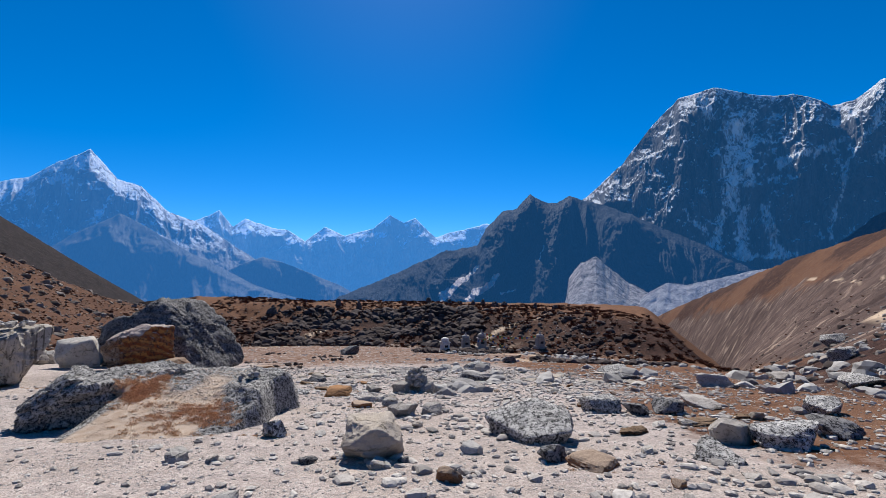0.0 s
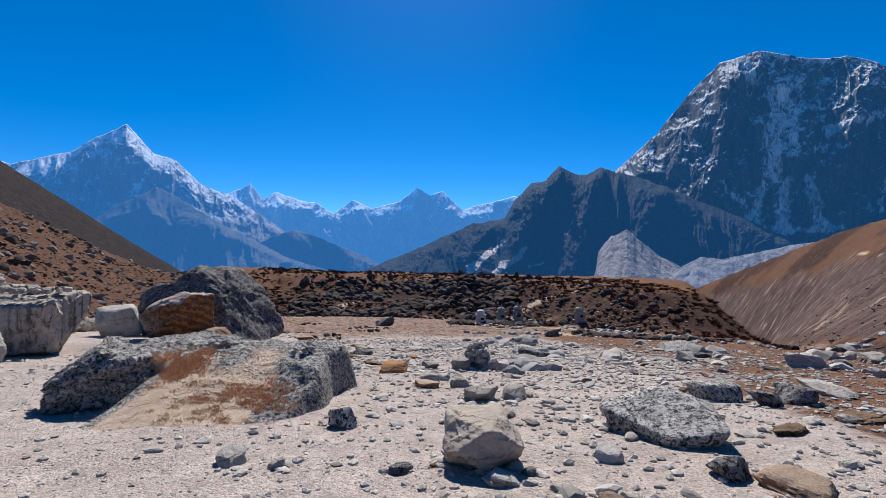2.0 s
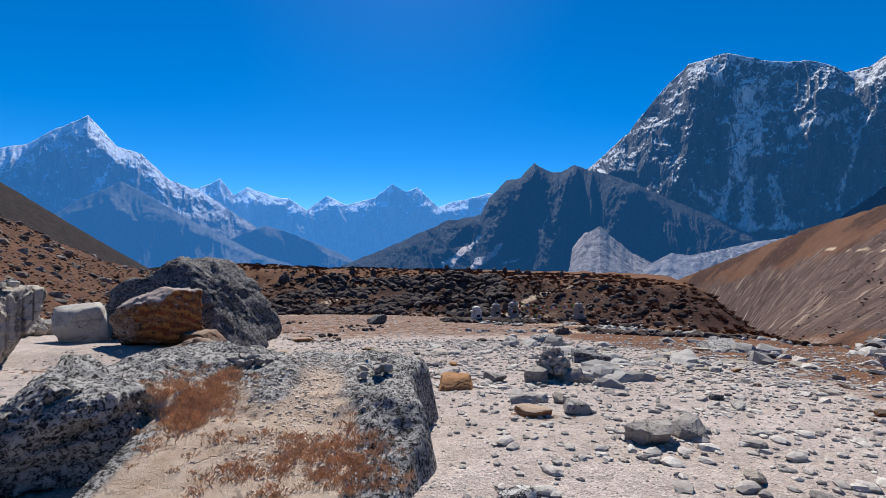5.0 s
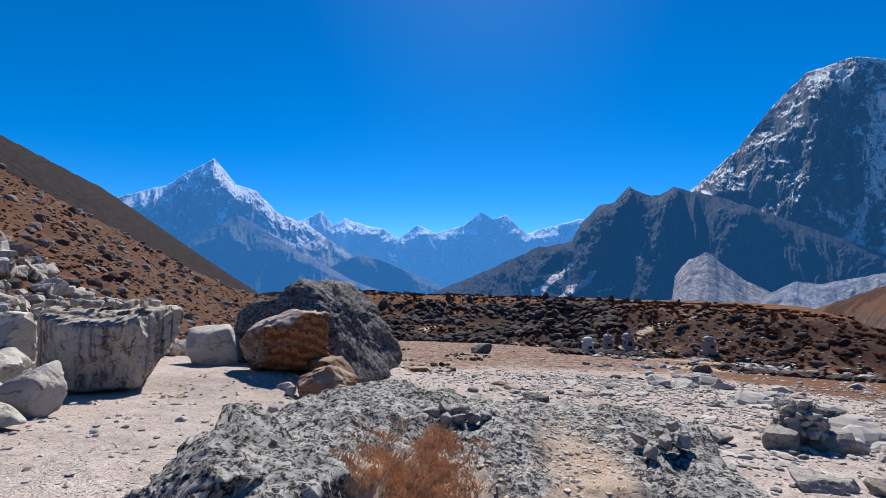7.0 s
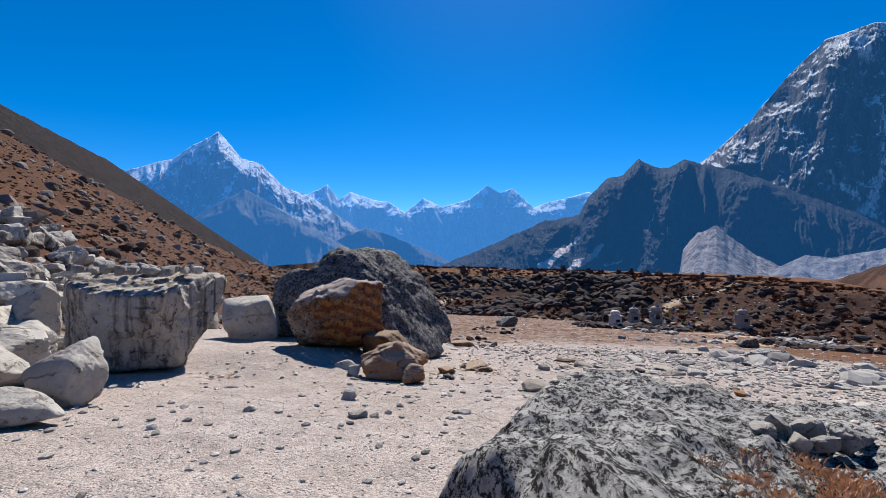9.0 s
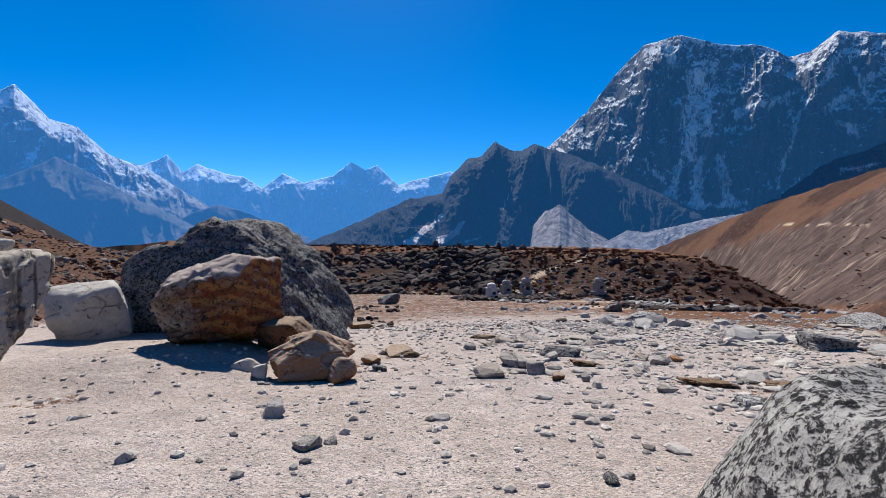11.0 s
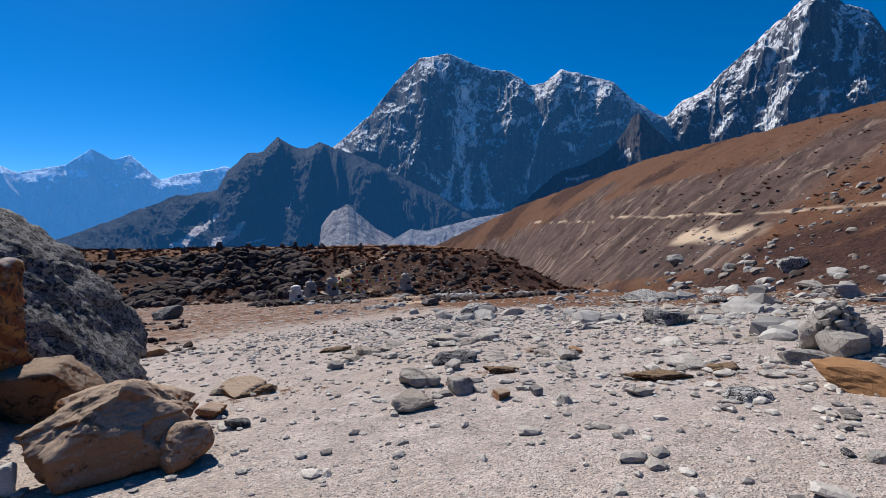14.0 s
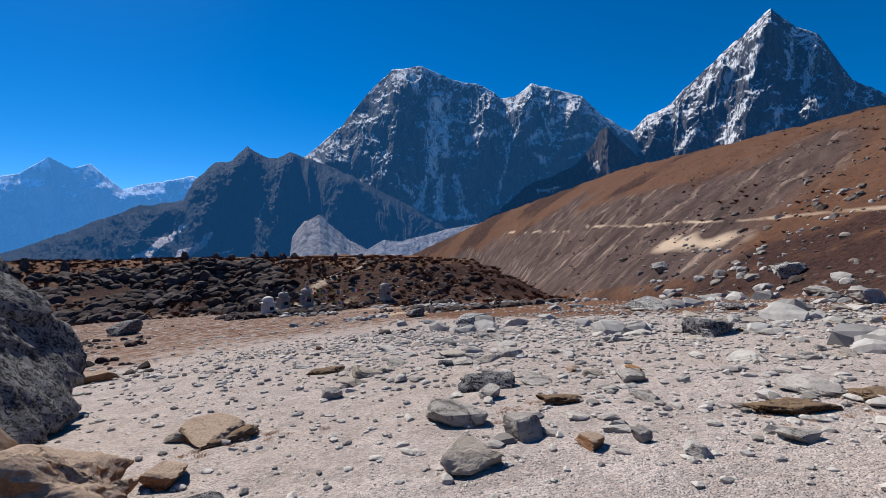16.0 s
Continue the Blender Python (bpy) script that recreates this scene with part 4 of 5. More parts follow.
count = 0
while count < 290:
    x, y = rng.uniform(-12, 16), rng.uniform(1, 30)
    if rng.random() > stony(x, y) or on_path(x, y) or (-7.4 < x < -1.5 and 6.4 < y < 12.2) or (x < -8.6 and 16 < y < 25):
        continue
    size = 0.09 + 0.30 * rng.random() ** 2.6
    me = templates[rng.randrange(14)]
    ob = new("stone", me)
    ob.matrix_world = pose(x, y, ground_z(x, y) + size * 0.14, rng.uniform(-14, 14), rng.uniform(-14, 14), rng.uniform(0, 360)) @ Matrix.Scale(size, 4)
    tagged(ob, "loose angular stone lying on the gravel", "stone", "loose stones on the gravel")
    count += 1


plates = []
for k in range(10):
    co, faces = rock_shape(1700 + k, 4, (1.0, rng.uniform(0.5, 0.9), rng.uniform(0.2, 0.36)), 10, 40, 0.07)
    plates.append(mesh_of("rock_plate", co, faces, (PALE, TAN, PALE, GREY, TAN)[k % 5], smooth=False))
count = 0
while count < 110:
    x, y = rng.uniform(-5.5, 13), rng.uniform(11.5, 27)
    if x < 0.5 - 0.5 * (y - 12) - 3 or on_path(x, y) or rng.random() > 0.3 + 0.7 * (0.5 + 0.5 * math.sin(x * 1.1) * math.cos(y * 0.9)):
        continue
    size = rng.uniform(0.2, 0.45) if y < 17 else rng.uniform(0.3, 0.85)
    ob = new("rock_plate", plates[rng.randrange(10)])
    ob.matrix_world = pose(x, y, ground_z(x, y) + size * 0.03, rng.uniform(-10, 10), rng.uniform(-8, 12), rng.uniform(0, 360)) @ Matrix.Scale(size, 4)
    tagged(ob, "flat pale rock plate half buried in gravel", "rock", "rock plates")
    count += 1


def scatter(name, label, category, shapes, spots, materials, heights=None):
    """Many small pieces joined into one mesh: spots holds x, y, size and turn."""
    spots = np.array(spots, float)
    z = terrain(spots[:, 0], spots[:, 1])[0] if heights is None else np.asarray(heights)
    verts, faces, mats, start = [], [], [], 0
    for k, (co, tri) in enumerate(shapes):
        mine = np.arange(len(spots)) % len(shapes) == k
        s, zz = spots[mine], z[mine]
        c, n = np.cos(s[:, 3]), np.sin(s[:, 3])
        px = co[None, :, 0] * c[:, None] - co[None, :, 1] * n[:, None]
        py = co[None, :, 0] * n[:, None] + co[None, :, 1] * c[:, None]
        out = np.stack([px * s[:, 2:3] + s[:, 0:1], py * s[:, 2:3] + s[:, 1:2], co[None, :, 2] * s[:, 2:3] + zz[:, None]], -1)
        verts.append(out.reshape(-1, 3))
        faces.append((tri[None] + (np.arange(len(s)) * len(co))[:, None, None] + start).reshape(-1, 3))
        mats.append(np.full(len(s) * len(tri), k % len(materials)))
        start += len(s) * len(co)
    me = mesh_of(name, np.concatenate(verts), np.concatenate(faces), None, False)
    for m in materials:
        me.materials.append(m)
    me.polygons.foreach_set("material_index", np.concatenate(mats).astype(np.int32))
    return tagged(new(name, me), label, category, kind="stuff")


def speckled(name, colours, scale=3.0, rough=0.92):
    """A matte material that varies from piece to piece."""
    m = Nodes(name)
    r = m.node("NewGeometry").outputs["Random Per Island"]
    p = m.place(own=False)
    n = m.noise(scale, 5, 0.7, p)
    colour = m.mix(m.ramp(r, 0.0, 0.5), colours[0], colours[1])
    colour = m.mix(m.ramp(r, 0.6, 1.0), colour, colours[2])
    colour = m.mix(m.ramp(n, 0.45, 0.7, 0, 0.6), colour, tuple(0.45 * v for v in colours[0]))
    m.bump(n, 0.5, 0.02)
    return m.done(colour, rough)


PEBBLE = speckled("pebbles", ((0.32, 0.295, 0.278), (0.50, 0.475, 0.450), (0.17, 0.160, 0.155)), 20.0)
RUBBLE = speckled("rubble", ((0.046, 0.034, 0.032), (0.098, 0.082, 0.080), (0.024, 0.017, 0.017)), 2.5)
TALUS = speckled("talus", ((0.416, 0.400, 0.384), (0.480, 0.464, 0.448), (0.304, 0.288, 0.272)), 2.5)
SHRUB = speckled("shrub", ((0.096, 0.038, 0.026), (0.144, 0.062, 0.038), (0.056, 0.023, 0.020)), 4.0)
STRAW = speckled("dry_grass", ((0.60, 0.34, 0.185), (0.70, 0.50, 0.33), (0.45, 0.23, 0.115)), 9.0)

tiny = [rock_shape(900 + k, 1, (1, 0.6 + 0.05 * k, 0.5 + 0.06 * (k % 4))) for k in range(9)]
small = [rock_shape(920 + k, 2, (1, 0.65 + 0.05 * k, 0.6 + 0.05 * (k % 4)), 8, 60, 0.02) for k in range(8)]
nr = np.random.RandomState(7)
spots = []
while len(spots) < 26000:
    x, y, pick = nr.uniform(-14, 18), nr.uniform(-1, 34), nr.rand()
    if pick < 0.25 + 0.75 * stony(x, y):
        near = math.hypot(x + 4, y - 10)
        spots.append((x, y, (0.022 + 0.10 * nr.rand() ** 4.5) * (1 + near * 0.02), nr.uniform(0, 6.28)))
spots = np.array(spots)
scatter("pebbles", "scattered grey pebbles and gravel", "gravel", tiny, spots, [PEBBLE], terrain(spots[:, 0], spots[:, 1])[0] + 0.12 * spots[:, 2])


chip_spots = []
while len(chip_spots) < 3000:
    x, y = nr.uniform(-9, 15), nr.uniform(3, 32)
    cluster = float(vnoise(np.array([[x / 1.8, y / 0.9, 4.5]]), 12)[0])
    if nr.rand() < stony(x, y) * min(1.0, max(0.04, cluster + 0.25)) and not on_path(x, y) and not (-7.4 < x < -1.5 and 6.4 < y < 12.2):
        chip_spots.append((x, y, 0.07 + 0.22 * nr.rand() ** 2.4, nr.uniform(0, 6.28)))
chip_spots = np.array(chip_spots)
shards = [rock_shape(940 + k, 2, (1, 0.55 + 0.05 * k, 0.28 + 0.05 * (k % 4)), 10, 60, 0.03) for k in range(8)]
scatter("stone_chips", "broken pale stones clustered over the plain", "gravel", shards, chip_spots, [PEBBLE], terrain(chip_spots[:, 0], chip_spots[:, 1])[0] + 0.10 * chip_spots[:, 2])

near_spots = []
while len(near_spots) < 30000:
    t = nr.uniform(-1, 18)
    x, y = trail_x(t) + nr.normal(0.8, 3.2), t + nr.normal(0, 0.5)
    near_spots.append((x, y, 0.010 + 0.034 * nr.rand() ** 3.0, nr.uniform(0, 6.28)))
scatter("grit", "fine grit and chips on the trodden ground", "gravel", tiny, near_spots, [PEBBLE])
flats = [(nr.uniform(-26, 24), nr.uniform(27, 76), 0.05 + 0.30 * nr.rand() ** 3, nr.uniform(0, 6.28)) for _ in range(3500)]
scatter("turf_stones", "small stones scattered over the dry flat", "gravel", tiny, flats, [PEBBLE])


def region(n, x0, x1, y0, y1, test, low, high, power=2.0):
    out = []
    while len(out) < n:
        x, y = nr.uniform(x0, x1), nr.uniform(y0, y1)
        if test(x, y):
            out.append((x, y, low + (high - low) * nr.rand() ** power, nr.uniform(0, 6.28)))
    return out


def ridge_depth(x, y):
    return y - float(ridge_foot(x))


patch = lambda x, y, s, seed: float(vnoise(np.array([[x / s, y / s, seed]]), 3)[0])
rocks = region(1700, -30, 8, 48, 100, lambda x, y: -1 < ridge_depth(x, y) < 24 and patch(x, y, 6, 0.5) > -0.05, 0.4, 2.5, 2.6)
rocks += region(900, -48, 30, 48, 100, lambda x, y: -1 < ridge_depth(x, y) < 26 and patch(x, y, 9, 0.5) > -0.3 and x < 22 + (y - 47) * 0.4, 0.3, 1.4, 3.0)
rocks += region(420, -4, 24, 42, 68, lambda x, y: -16 < ridge_depth(x, y) < -1 and patch(x, y, 6, 2.5) > -0.1, 0.3, 1.4)
rocks += region(160, -20, 20, 30, 60, lambda x, y: patch(x, y, 5, 7.5) > 0.35, 0.2, 0.7)
scatter("ridge_rubble", "dark broken rocks covering the memorial ridge", "rubble", small, rocks, [RUBBLE])
hill = region(1500, -56, -15, 4, 92, lambda x, y: x < float(left_foot(y)) - 1 and patch(x, y, 7, 4.5) > -0.3, 0.18, 1.3, 3.4)
hill += region(350, 17, 60, 14, 60, lambda x, y: x > float(right_foot(y)) - 3 and patch(x, y, 5, 3.5) > 0, 0.2, 1.1, 3.0)
hill += region(500, 40, 150, 50, 200, lambda x, y: x > float(right_foot(y)) + 2, 0.15, 0.7, 3.5)
fine = region(4500, -56, -15, 4, 92, lambda x, y: x < float(left_foot(y)) - 0.5, 0.08, 0.42, 2.5)
fine += region(5000, -48, 30, 46, 118, lambda x, y: -3 < ridge_depth(x, y) < 52 and x < 23 + (y - 47) * 0.4, 0.12, 0.5, 2.0)
fine += region(2500, 16, 110, 12, 120, lambda x, y: x > float(right_foot(y)) - 4, 0.1, 0.5, 2.5)
scatter("hillside_gravel", "small broken stones over the slopes", "gravel", tiny, fine, [speckled("slope_stones", ((0.13, 0.095, 0.078), (0.25, 0.205, 0.18), (0.06, 0.046, 0.04)), 5.0)])
scatter("hillside_stones", "grey and dark stones strewn over the brown hillsides", "rubble", small, hill, [speckled("hill_stones", ((0.085, 0.066, 0.058), (0.26, 0.235, 0.215), (0.045, 0.035, 0.033)), 3.0)])
outcrop = region(420, 0, 24, 43, 66, lambda x, y: ridge_depth(x, y) < 2 and patch(x, y, 3, 19.5) > -0.1, 0.15, 0.8, 2.0)
outcrop += region(260, 18, 46, 16, 44, lambda x, y: patch(x, y, 4, 29.5) > 0.1, 0.2, 1.0, 2.4)
outcrop += region(150, 1, 30, 14, 36, lambda x, y: patch(x, y, 4, 9.5) > 0.05, 0.25, 1.3, 2.4)
scatter("outcrop_rubble", "pale grey rocks strewn over dry turf", "rubble", small, outcrop, [speckled("outcrop", ((0.30, 0.29, 0.285), (0.42, 0.41, 0.40), (0.16, 0.155, 0.155)), 3.0)])

# talus of pale boulders at the foot of the left hill
rng = random.Random(17)
talus_shapes = []
for k in range(8):
    co, faces = rock_shape(800 + k, 4, (1.0, rng.uniform(0.7, 0.95), rng.uniform(0.5, 0.75)), 9, 40, 0.06)
    talus_shapes.append(mesh_of("talus_boulder", co, faces, PALE if k % 3 else STREAKED, False))
count = 0
while count < 320:
    y = rng.uniform(9, 27)
    x = -17.0 - 0.33 * (y - 12) - 10 * rng.random() ** 1.15
    size = rng.uniform(0.6, 1.9) * (0.75 if x < -23 else 1.0)
    if abs(x + 15.1) < 2.9 and abs(y - 16.9) < 2.2 or (x > -19 and y > 20):
        continue
    ob = new("talus_boulder", talus_shapes[rng.randrange(8)])
    ob.matrix_world = pose(x, y, ground_z(x, y) + size * 0.2, rng.uniform(-25, 25), rng.uniform(-25, 25), rng.uniform(0, 360)) @ Matrix.Scale(size, 4)
    tagged(ob, "pale granite boulder in the talus pile", "boulder", "talus boulders")
    count += 1


# ---- plants ----
def tuft(seed, blades, height, spread, width):
    r = np.random.RandomState(seed)
    co, tri = [], []
    for k in range(blades):
        a, lean, root = r.uniform(0, 6.28), r.uniform(0.3, 1.7), r.uniform(0, spread)
        b = r.uniform(0, 6.28)
        x, y, h = root * math.cos(b), root * math.sin(b), height * r.uniform(0.5, 1.1)
        dx, dy = math.cos(a) * lean * h, math.sin(a) * lean * h
        nx, ny = -math.sin(a) * width, math.cos(a) * width
        i = len(co)
        co += [(x - nx, y - ny, -0.02), (x + nx, y + ny, -0.02), (x + dx * 0.4 + nx * 0.8, y + dy * 0.4 + ny * 0.8, h * 0.6), (x + dx, y + dy, h)]
        tri += [(i, i + 1, i + 2), (i, i + 2, i + 3)]
    return np.array(co), np.array(tri)


tufts = [tuft(k, 48, 0.042, 0.13, 0.0030) for k in range(5)]
spots, heights = [], []
while len(spots) < 430:
    x, y = nr.uniform(-5.7, -2.6), nr.uniform(7.0, 9.8)
    core = math.exp(-(((x + 5.05) / 0.30) ** 2 + ((y - 8.85) / 0.5) ** 2)) + 0.45 * math.exp(-(((x + 3.2) / 0.4) ** 2 + ((y - 7.95) / 0.3) ** 2)) + 0.10 * math.exp(-(((x + 3.7) / 0.8) ** 2 + ((y - 7.7) / 0.6) ** 2))
    if nr.rand() < core:
        spots.append((x, y, nr.uniform(0.5, 1.1), nr.uniform(0, 6.28)))
        heights.append(slab_z(x, y))
scatter("dry_grass_patch", "rust-brown dry grass tufts on the slab", "dry grass", tufts, spots, [STRAW], heights)
soil_spots = [(nr.normal(-3.9, 0.33), nr.uniform(7.6, 10.6), 0.012 + 0.05 * nr.rand() ** 4, nr.uniform(0, 6.28)) for _ in range(1800)]
scatter("soil_grit", "coarse sand and chips in the hollow of the slab", "gravel", tiny, soil_spots, [speckled("soil_chips", ((0.42, 0.34, 0.27), (0.58, 0.50, 0.43), (0.24, 0.19, 0.15)), 20.0)], slab_height(np.array([p[0] for p in soil_spots]), np.array([p[1] for p in soil_spots]))[0])
for cx, cy, n, spread in ((-4.6, 18.35, 24, 0.4), (-2.9, 16.0, 26, 0.55), (-2.1, 15.2, 20, 0.5), (-8.0, 20.0, 16, 0.45), (-9.3, 18.6, 12, 0.3), (-0.7, 11.1, 14, 0.3), (3.6, 5.2, 12, 0.35), (-13.3, 15.9, 14, 0.35), (-1.6, 7.1, 10, 0.25)):
    spots = [(cx + nr.normal(0, spread), cy + nr.normal(0, spread * 0.35), nr.uniform(0.3, 0.7), nr.uniform(0, 6.28)) for _ in range(n)]
    scatter("grass_tufts", "small dry grass tufts between stones", "dry grass", tufts, spots, [STRAW])

bush = [tuft(40 + k, 60, 0.55, 0.42, 0.03) for k in range(5)]
shrubs = region(3500, -48, 32, 46, 118, lambda x, y: -2 < ridge_depth(x, y) < 52 and patch(x, y, 8, 12.5) > -0.35, 0.25, 0.8, 1.5)
scatter("ridge_shrubs", "low dark-brown dwarf shrubs on the ridge", "shrub", bush, shrubs, [SHRUB])
low = region(1800, -56, -16, 6, 92, lambda x, y: x < float(left_foot(y)) - 1 and patch(x, y, 5, 15.5) > -0.1, 0.15, 0.35, 1.5)
low += region(300, 17, 120, 14, 120, lambda x, y: x > float(right_foot(y)) - 2 and patch(x, y, 6, 18.5) > 0.1, 0.2, 0.6, 1.5)
scatter("hillside_shrubs", "dry brown heath on the hillsides", "shrub", bush, low, [SHRUB])


# ---- cairns and memorials ----
def part(name, bm_or_mesh, material, parent, label="", m=None):
    me = bm_or_mesh
    if isinstance(me, bmesh.types.BMesh):
        data = bpy.data.meshes.new(name)
        me.to_mesh(data)
        me.free()
        me = data
    if material and not me.materials:
        me.materials.append(material)
    ob = new(name, me)
    ob.parent = parent
    if m is not None:
        ob.matrix_basis = m
    return tagged(ob, label) if label else ob


def cairn(label, x, y, z, stones, seed, shapes, group="", flat=0.75):
    """A pile of stones: each row holds offset x, y, z and size."""
    root = tagged(new("cairn"), label, "cairn", group)
    root.matrix_world = pose(x, y, z)
    r = random.Random(seed)
    for ox, oy, oz, size in stones:
        part("stone", shapes[r.randrange(len(shapes))], None, root, "", pose(ox, oy, oz, r.uniform(-12, 12), r.uniform(-12, 12), r.uniform(0, 360)) @ Matrix.Diagonal((size, size, size * flat / 0.6, 1)))
    return root


def pile(seed, width, height, size):
    """Rows for a heap of stones narrowing to its top."""
    r = random.Random(seed)
    rows, z = [], size * 0.2
    while z < height:
        reach = width * 0.5 * (1 - z / height) ** 0.4
        n = max(1, int(6.0 * reach / size))
        for k in range(n):
            a = 6.283 * (k + r.random() * 0.5) / n
            rows.append((reach * 0.8 * math.cos(a), reach * 0.8 * math.sin(a), z, size * r.uniform(0.75, 1.2)))
        z += size * 0.42
    return rows


def cairn_shapes(seed, material):
    out = []
    for k in range(5):
        co, faces = rock_shape(seed + k, 3, (1.0, 0.8, 0.6), 6, 11, 0.05)
        out.append(mesh_of("stone", co, faces, material, False))
    return out


grey_set, dark_set, pale_set = cairn_shapes(600, GREY), cairn_shapes(610, RIDGE_ROCK), cairn_shapes(620, PALE)
zc = ground_z(0.5, 15.1)
cairn("knee-high cairn of pale grey stones on flat rock", 0.5, 15.1, zc, [(-0.45, -0.2, 0.12, 0.7), (0.3, -0.25, 0.12, 0.66), (0.0, 0.25, 0.15, 0.8), (0.7, 0.0, 0.08, 0.5)]
      + [(a, b, c + 0.26, d) for a, b, c, d in pile(3, 0.85, 0.5, 0.21)], 8, grey_set + pale_set)
z1 = slab_z(-4.95, 9.95)
cairn("small heap of white stones on the bedrock slab", -4.95, 9.95, z1, [(0.7 * a, 0.7 * b, 0.7 * c, 0.66 * d) for a, b, c, d in ((-0.3, 0.0, 0.08, 0.26), (-0.1, -0.12, 0.07, 0.2), (0.08, -0.12, 0.08, 0.19), (0.25, -0.08, 0.08, 0.24), (0.1, 0.14, 0.08, 0.3), (-0.12, 0.12, 0.1, 0.26), (0.4, 0.05, 0.07, 0.2))], 9, pale_set)
z2 = slab_z(-3.15, 9.85)
cairn("small heap of grey stones on the slab's edge", -3.15, 9.85, z2, [(0.75 * a, 0.75 * b, 0.75 * c, 0.56 * d) for a, b, c, d in ((-0.25, 0.0, 0.08, 0.25), (0.0, -0.1, 0.09, 0.26), (0.2, -0.05, 0.1, 0.28), (0.05, 0.15, 0.1, 0.3), (0.1, 0.0, 0.24, 0.22), (-0.2, -0.3, 0.05, 0.26))], 10, pale_set)
top_stones = []
r = random.Random(77)
for k in range(46):
    ox, oy = r.uniform(-1.1, 1.4), r.uniform(-0.7, 0.5)
    top_stones.append((ox, oy, 0.04 + 0.05 * r.random(), r.uniform(0.12, 0.32)))
cairn("scatter of small stones laid on the big boulder", -15.4, 16.2, ground_z(-15.35, 16.25) + 2.22, top_stones, 12, pale_set + grey_set)

# cairns on the skyline of the ridge
for k, (bearing, far, height, wide) in enumerate(((-9.6, 101, 1.6, 1.3), (-7.0, 101, 1.9, 1.2), (-17.5, 92, 1.2, 2.6), (-1.0, 98, 0.8, 1.2), (2.2, 97, 1.3, 1.3), (5.0, 96, 1.0, 1.0), (6.4, 95, 0.9, 1.2),
                                                    (8.3, 92, 1.0, 1.0), (9.6, 91, 1.2, 1.0), (11.2, 90, 1.1, 1.6), (12.4, 90, 1.0, 1.5), (16.6, 86, 1.1, 0.6), (19.2, 84, 0.9, 1.3))):
    a = radians(bearing)
    x, y = -5 + far * math.sin(a), 6 + far * math.cos(a)
    cairn("dark memorial stone cairn on the ridge crest", x, y, ground_z(x, y), pile(30 + k, wide, height, 0.42), 50 + k, dark_set, "cairns on the ridge crest")


def box_mesh(name, w, d, h, bevel=0.03, taper=1.0):
    bm = bmesh.new()
    bmesh.ops.create_cube(bm, size=1.0)
    for v in bm.verts:
        s = taper if v.co.z > 0 else 1.0
        v.co = Vector((v.co.x * w * s, v.co.y * d * s, (v.co.z + 0.5) * h))
    bmesh.ops.bevel(bm, geom=bm.edges[:], offset=bevel, segments=2, affect="EDGES")
    return bm


def round_mesh(profile, segments=20):
    """A turned shape from rows of radius and height."""
    bm = bmesh.new()
    rings = [[bm.verts.new((r * math.cos(6.2832 * k / segments), r * math.sin(6.2832 * k / segments), z)) for k in range(segments)] for r, z in profile]
    for lo, hi in zip(rings, rings[1:]):
        for k in range(segments):
            bm.faces.new((lo[k], lo[(k + 1) % segments], hi[(k + 1) % segments], hi[k]))
    bm.faces.new(rings[0][::-1])
    bm.faces.new(rings[-1])
    for f in bm.faces:
        f.smooth = True
    return bm


WHITEWASH = speckled("worn_whitewash", ((0.62, 0.60, 0.59), (0.66, 0.64, 0.62), (0.56, 0.54, 0.53)), 5.0)
MASONRY = speckled("memorial_masonry", ((0.34, 0.32, 0.30), (0.36, 0.34, 0.32), (0.30, 0.28, 0.27)), 4.0)
PLAQUE = speckled("dark_plaque", ((0.03, 0.03, 0.035), (0.03, 0.03, 0.035), (0.04, 0.04, 0.045)), 9.0, 0.5)


def memorial(label, x, y, size, material, spire=True, turn=0.0):
    root = tagged(new("memorial_chorten"), label, "memorial", "memorial chortens")
    root.matrix_world = pose(x, y, ground_z(x, y) - 0.1, 0, 0, turn) @ Matrix.Scale(size, 4)
    part("plinth", box_mesh("plinth", 1.35, 1.35, 0.35), MASONRY, root, "rough stone plinth")
    part("body", box_mesh("body", 1.0, 1.0, 0.95, 0.04, 0.94), material, root, "", pose(0, 0, 0.35))
    part("plaque", box_mesh("plaque", 0.42, 0.05, 0.30, 0.01), PLAQUE, root, "dark memorial plaque", pose(0, -0.50, 0.70))
    part("cornice", box_mesh("cornice", 1.12, 1.12, 0.10, 0.02), material, root, "", pose(0, 0, 1.30))
    part("dome", round_mesh([(0.46, 0), (0.50, 0.12), (0.49, 0.34), (0.40, 0.46), (0.2, 0.54)]), material, root, "", pose(0, 0, 1.40))
    if spire:
        part("spire", round_mesh([(0.16, 0), (0.15, 0.12), (0.09, 0.16), (0.06, 0.34), (0.015, 0.46)], 12), material, root, "", pose(0, 0, 1.90))
    return root


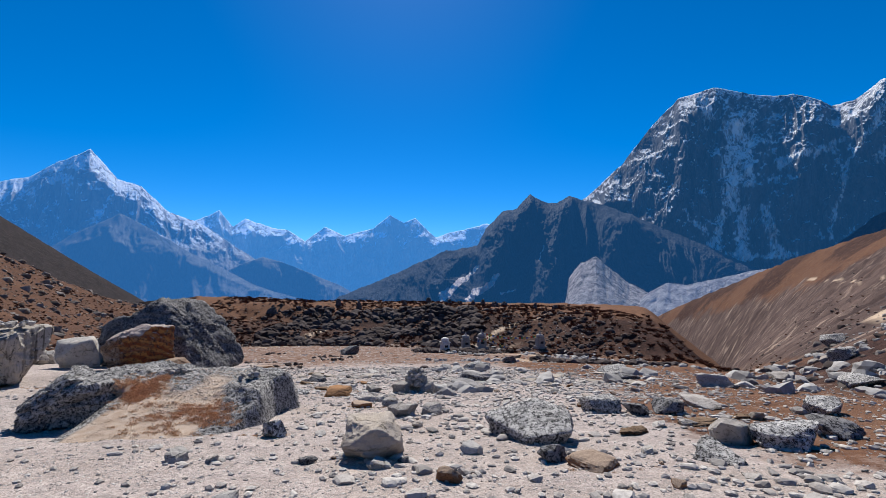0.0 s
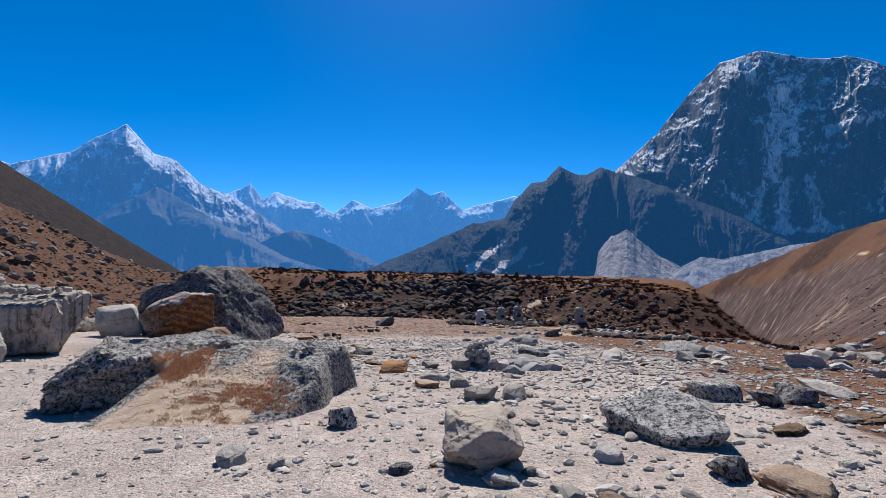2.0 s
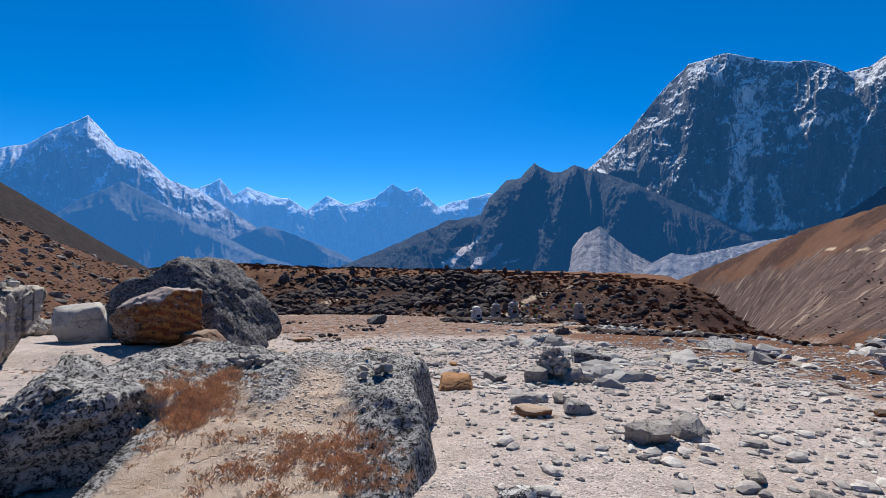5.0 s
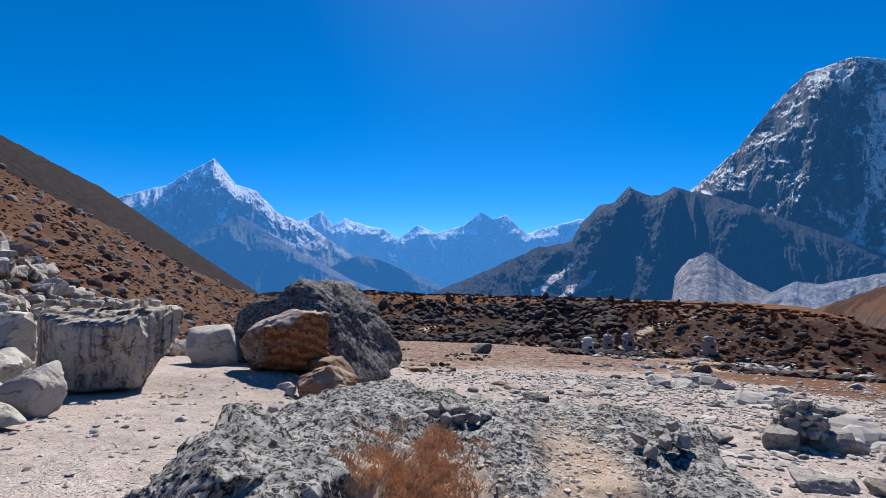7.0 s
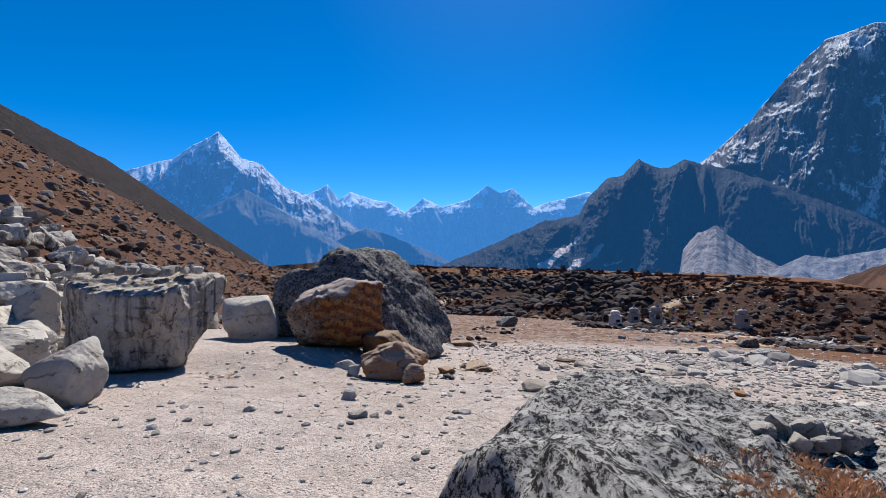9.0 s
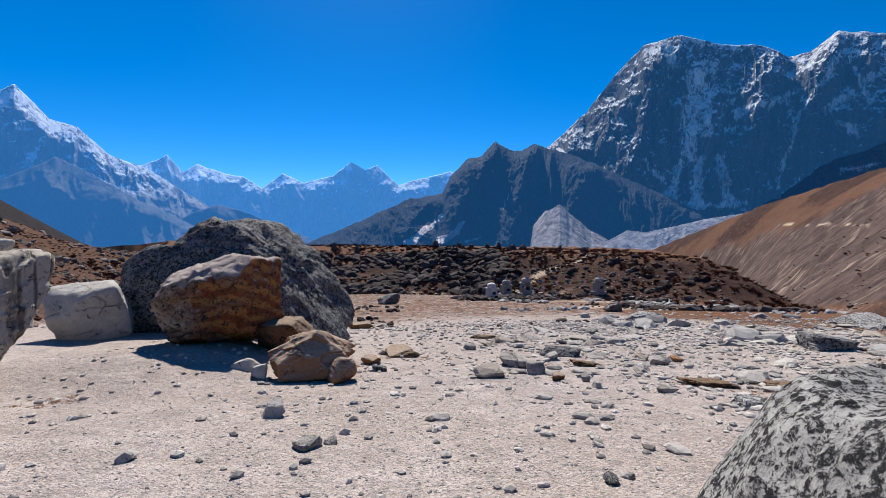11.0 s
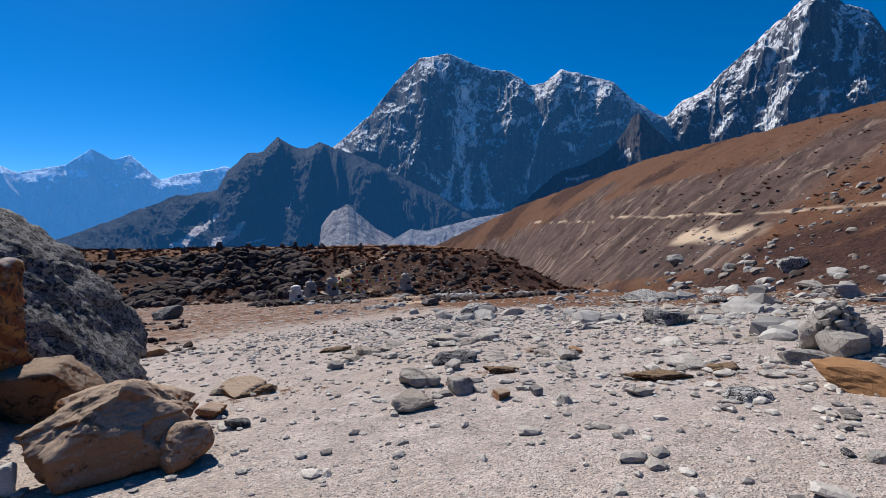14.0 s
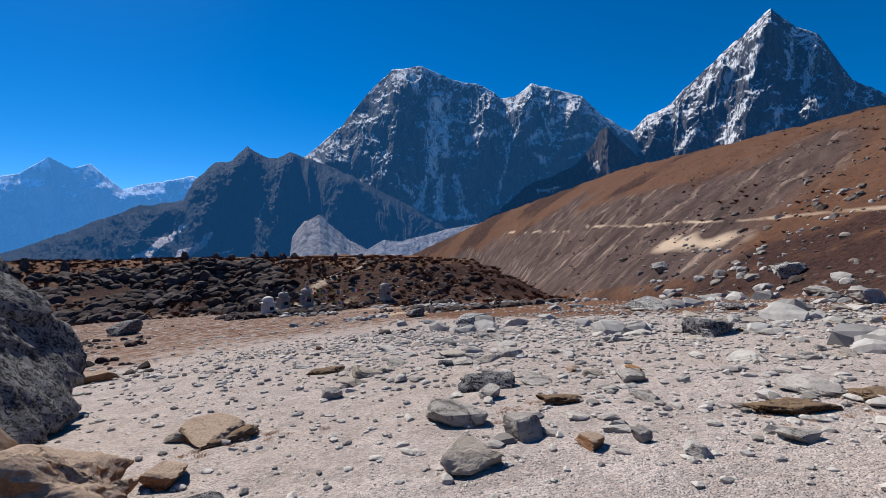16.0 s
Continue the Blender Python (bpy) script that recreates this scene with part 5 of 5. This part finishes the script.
memorial("whitewashed square memorial chorten with a round dome", 1.95, 60.3, 1.02, WHITEWASH, False, 25)
memorial("grey stone memorial chorten with a small spire", 5.0, 66.3, 1.12, MASONRY, True, 15)
memorial("grey memorial chorten hung with prayer flags", 7.2, 65.2, 1.18, MASONRY, True, 10)
memorial("small grey memorial chorten with stepped spire", 14.4, 60.3, 1.0, MASONRY, True, 20)


def flag_line(a, b, sag, n):
    root = tagged(new("prayer_flags"), "string of faded coloured prayer flags", "prayer flags")
    a, b = Vector(a), Vector(b)
    root.matrix_world = Matrix.Translation(a)
    curve = bpy.data.curves.new("cord", "CURVE")
    curve.dimensions, curve.bevel_depth = "3D", 0.012
    spline = curve.splines.new("POLY")
    spline.points.add(24)
    at = lambda t: (b - a) * t - Vector((0, 0, sag * 4 * t * (1 - t)))
    for k in range(25):
        spline.points[k].co = (*at(k / 24), 1)
    cord = new("cord", curve)
    curve.materials.append(FLAGS[4])
    cord.parent = root
    side = (b - a).normalized()
    for k in range(n):
        p = at((k + 0.5) / n)
        bm = bmesh.new()
        cells = [[bm.verts.new(p + side * (0.26 * (i / 3 - 0.5)) + Vector((0.03 * math.sin(i * 1.9 + k), 0.04 * math.sin(i + j * 1.3 + k), -0.26 * j / 3))) for i in range(4)] for j in range(4)]
        for j in range(3):
            for i in range(3):
                bm.faces.new((cells[j][i], cells[j][i + 1], cells[j + 1][i + 1], cells[j + 1][i]))
        part("flag", bm, FLAGS[k % 5], root)
    return root


FLAGS = [speckled("flag_" + n, (c, c, c), 6.0, 0.8) for n, c in (("blue", (0.08, 0.16, 0.40)), ("white", (0.62, 0.60, 0.56)), ("red", (0.45, 0.06, 0.05)), ("green", (0.08, 0.22, 0.10)), ("yellow", (0.55, 0.42, 0.14)))]
zf = ground_z(7.2, 65.2)
flag_line((7.2, 65.0, zf + 2.35), (14.4, 60.4, ground_z(14.4, 60.3) + 1.7), 0.5, 26)
flag_line((7.2, 64.9, zf + 2.3), (10.5, 62.5, ground_z(10.5, 62.5) + 0.2), 0.25, 12)
flag_line((6.6, 64.6, zf + 1.3), (7.7, 64.5, zf + 1.6), 0.15, 5)
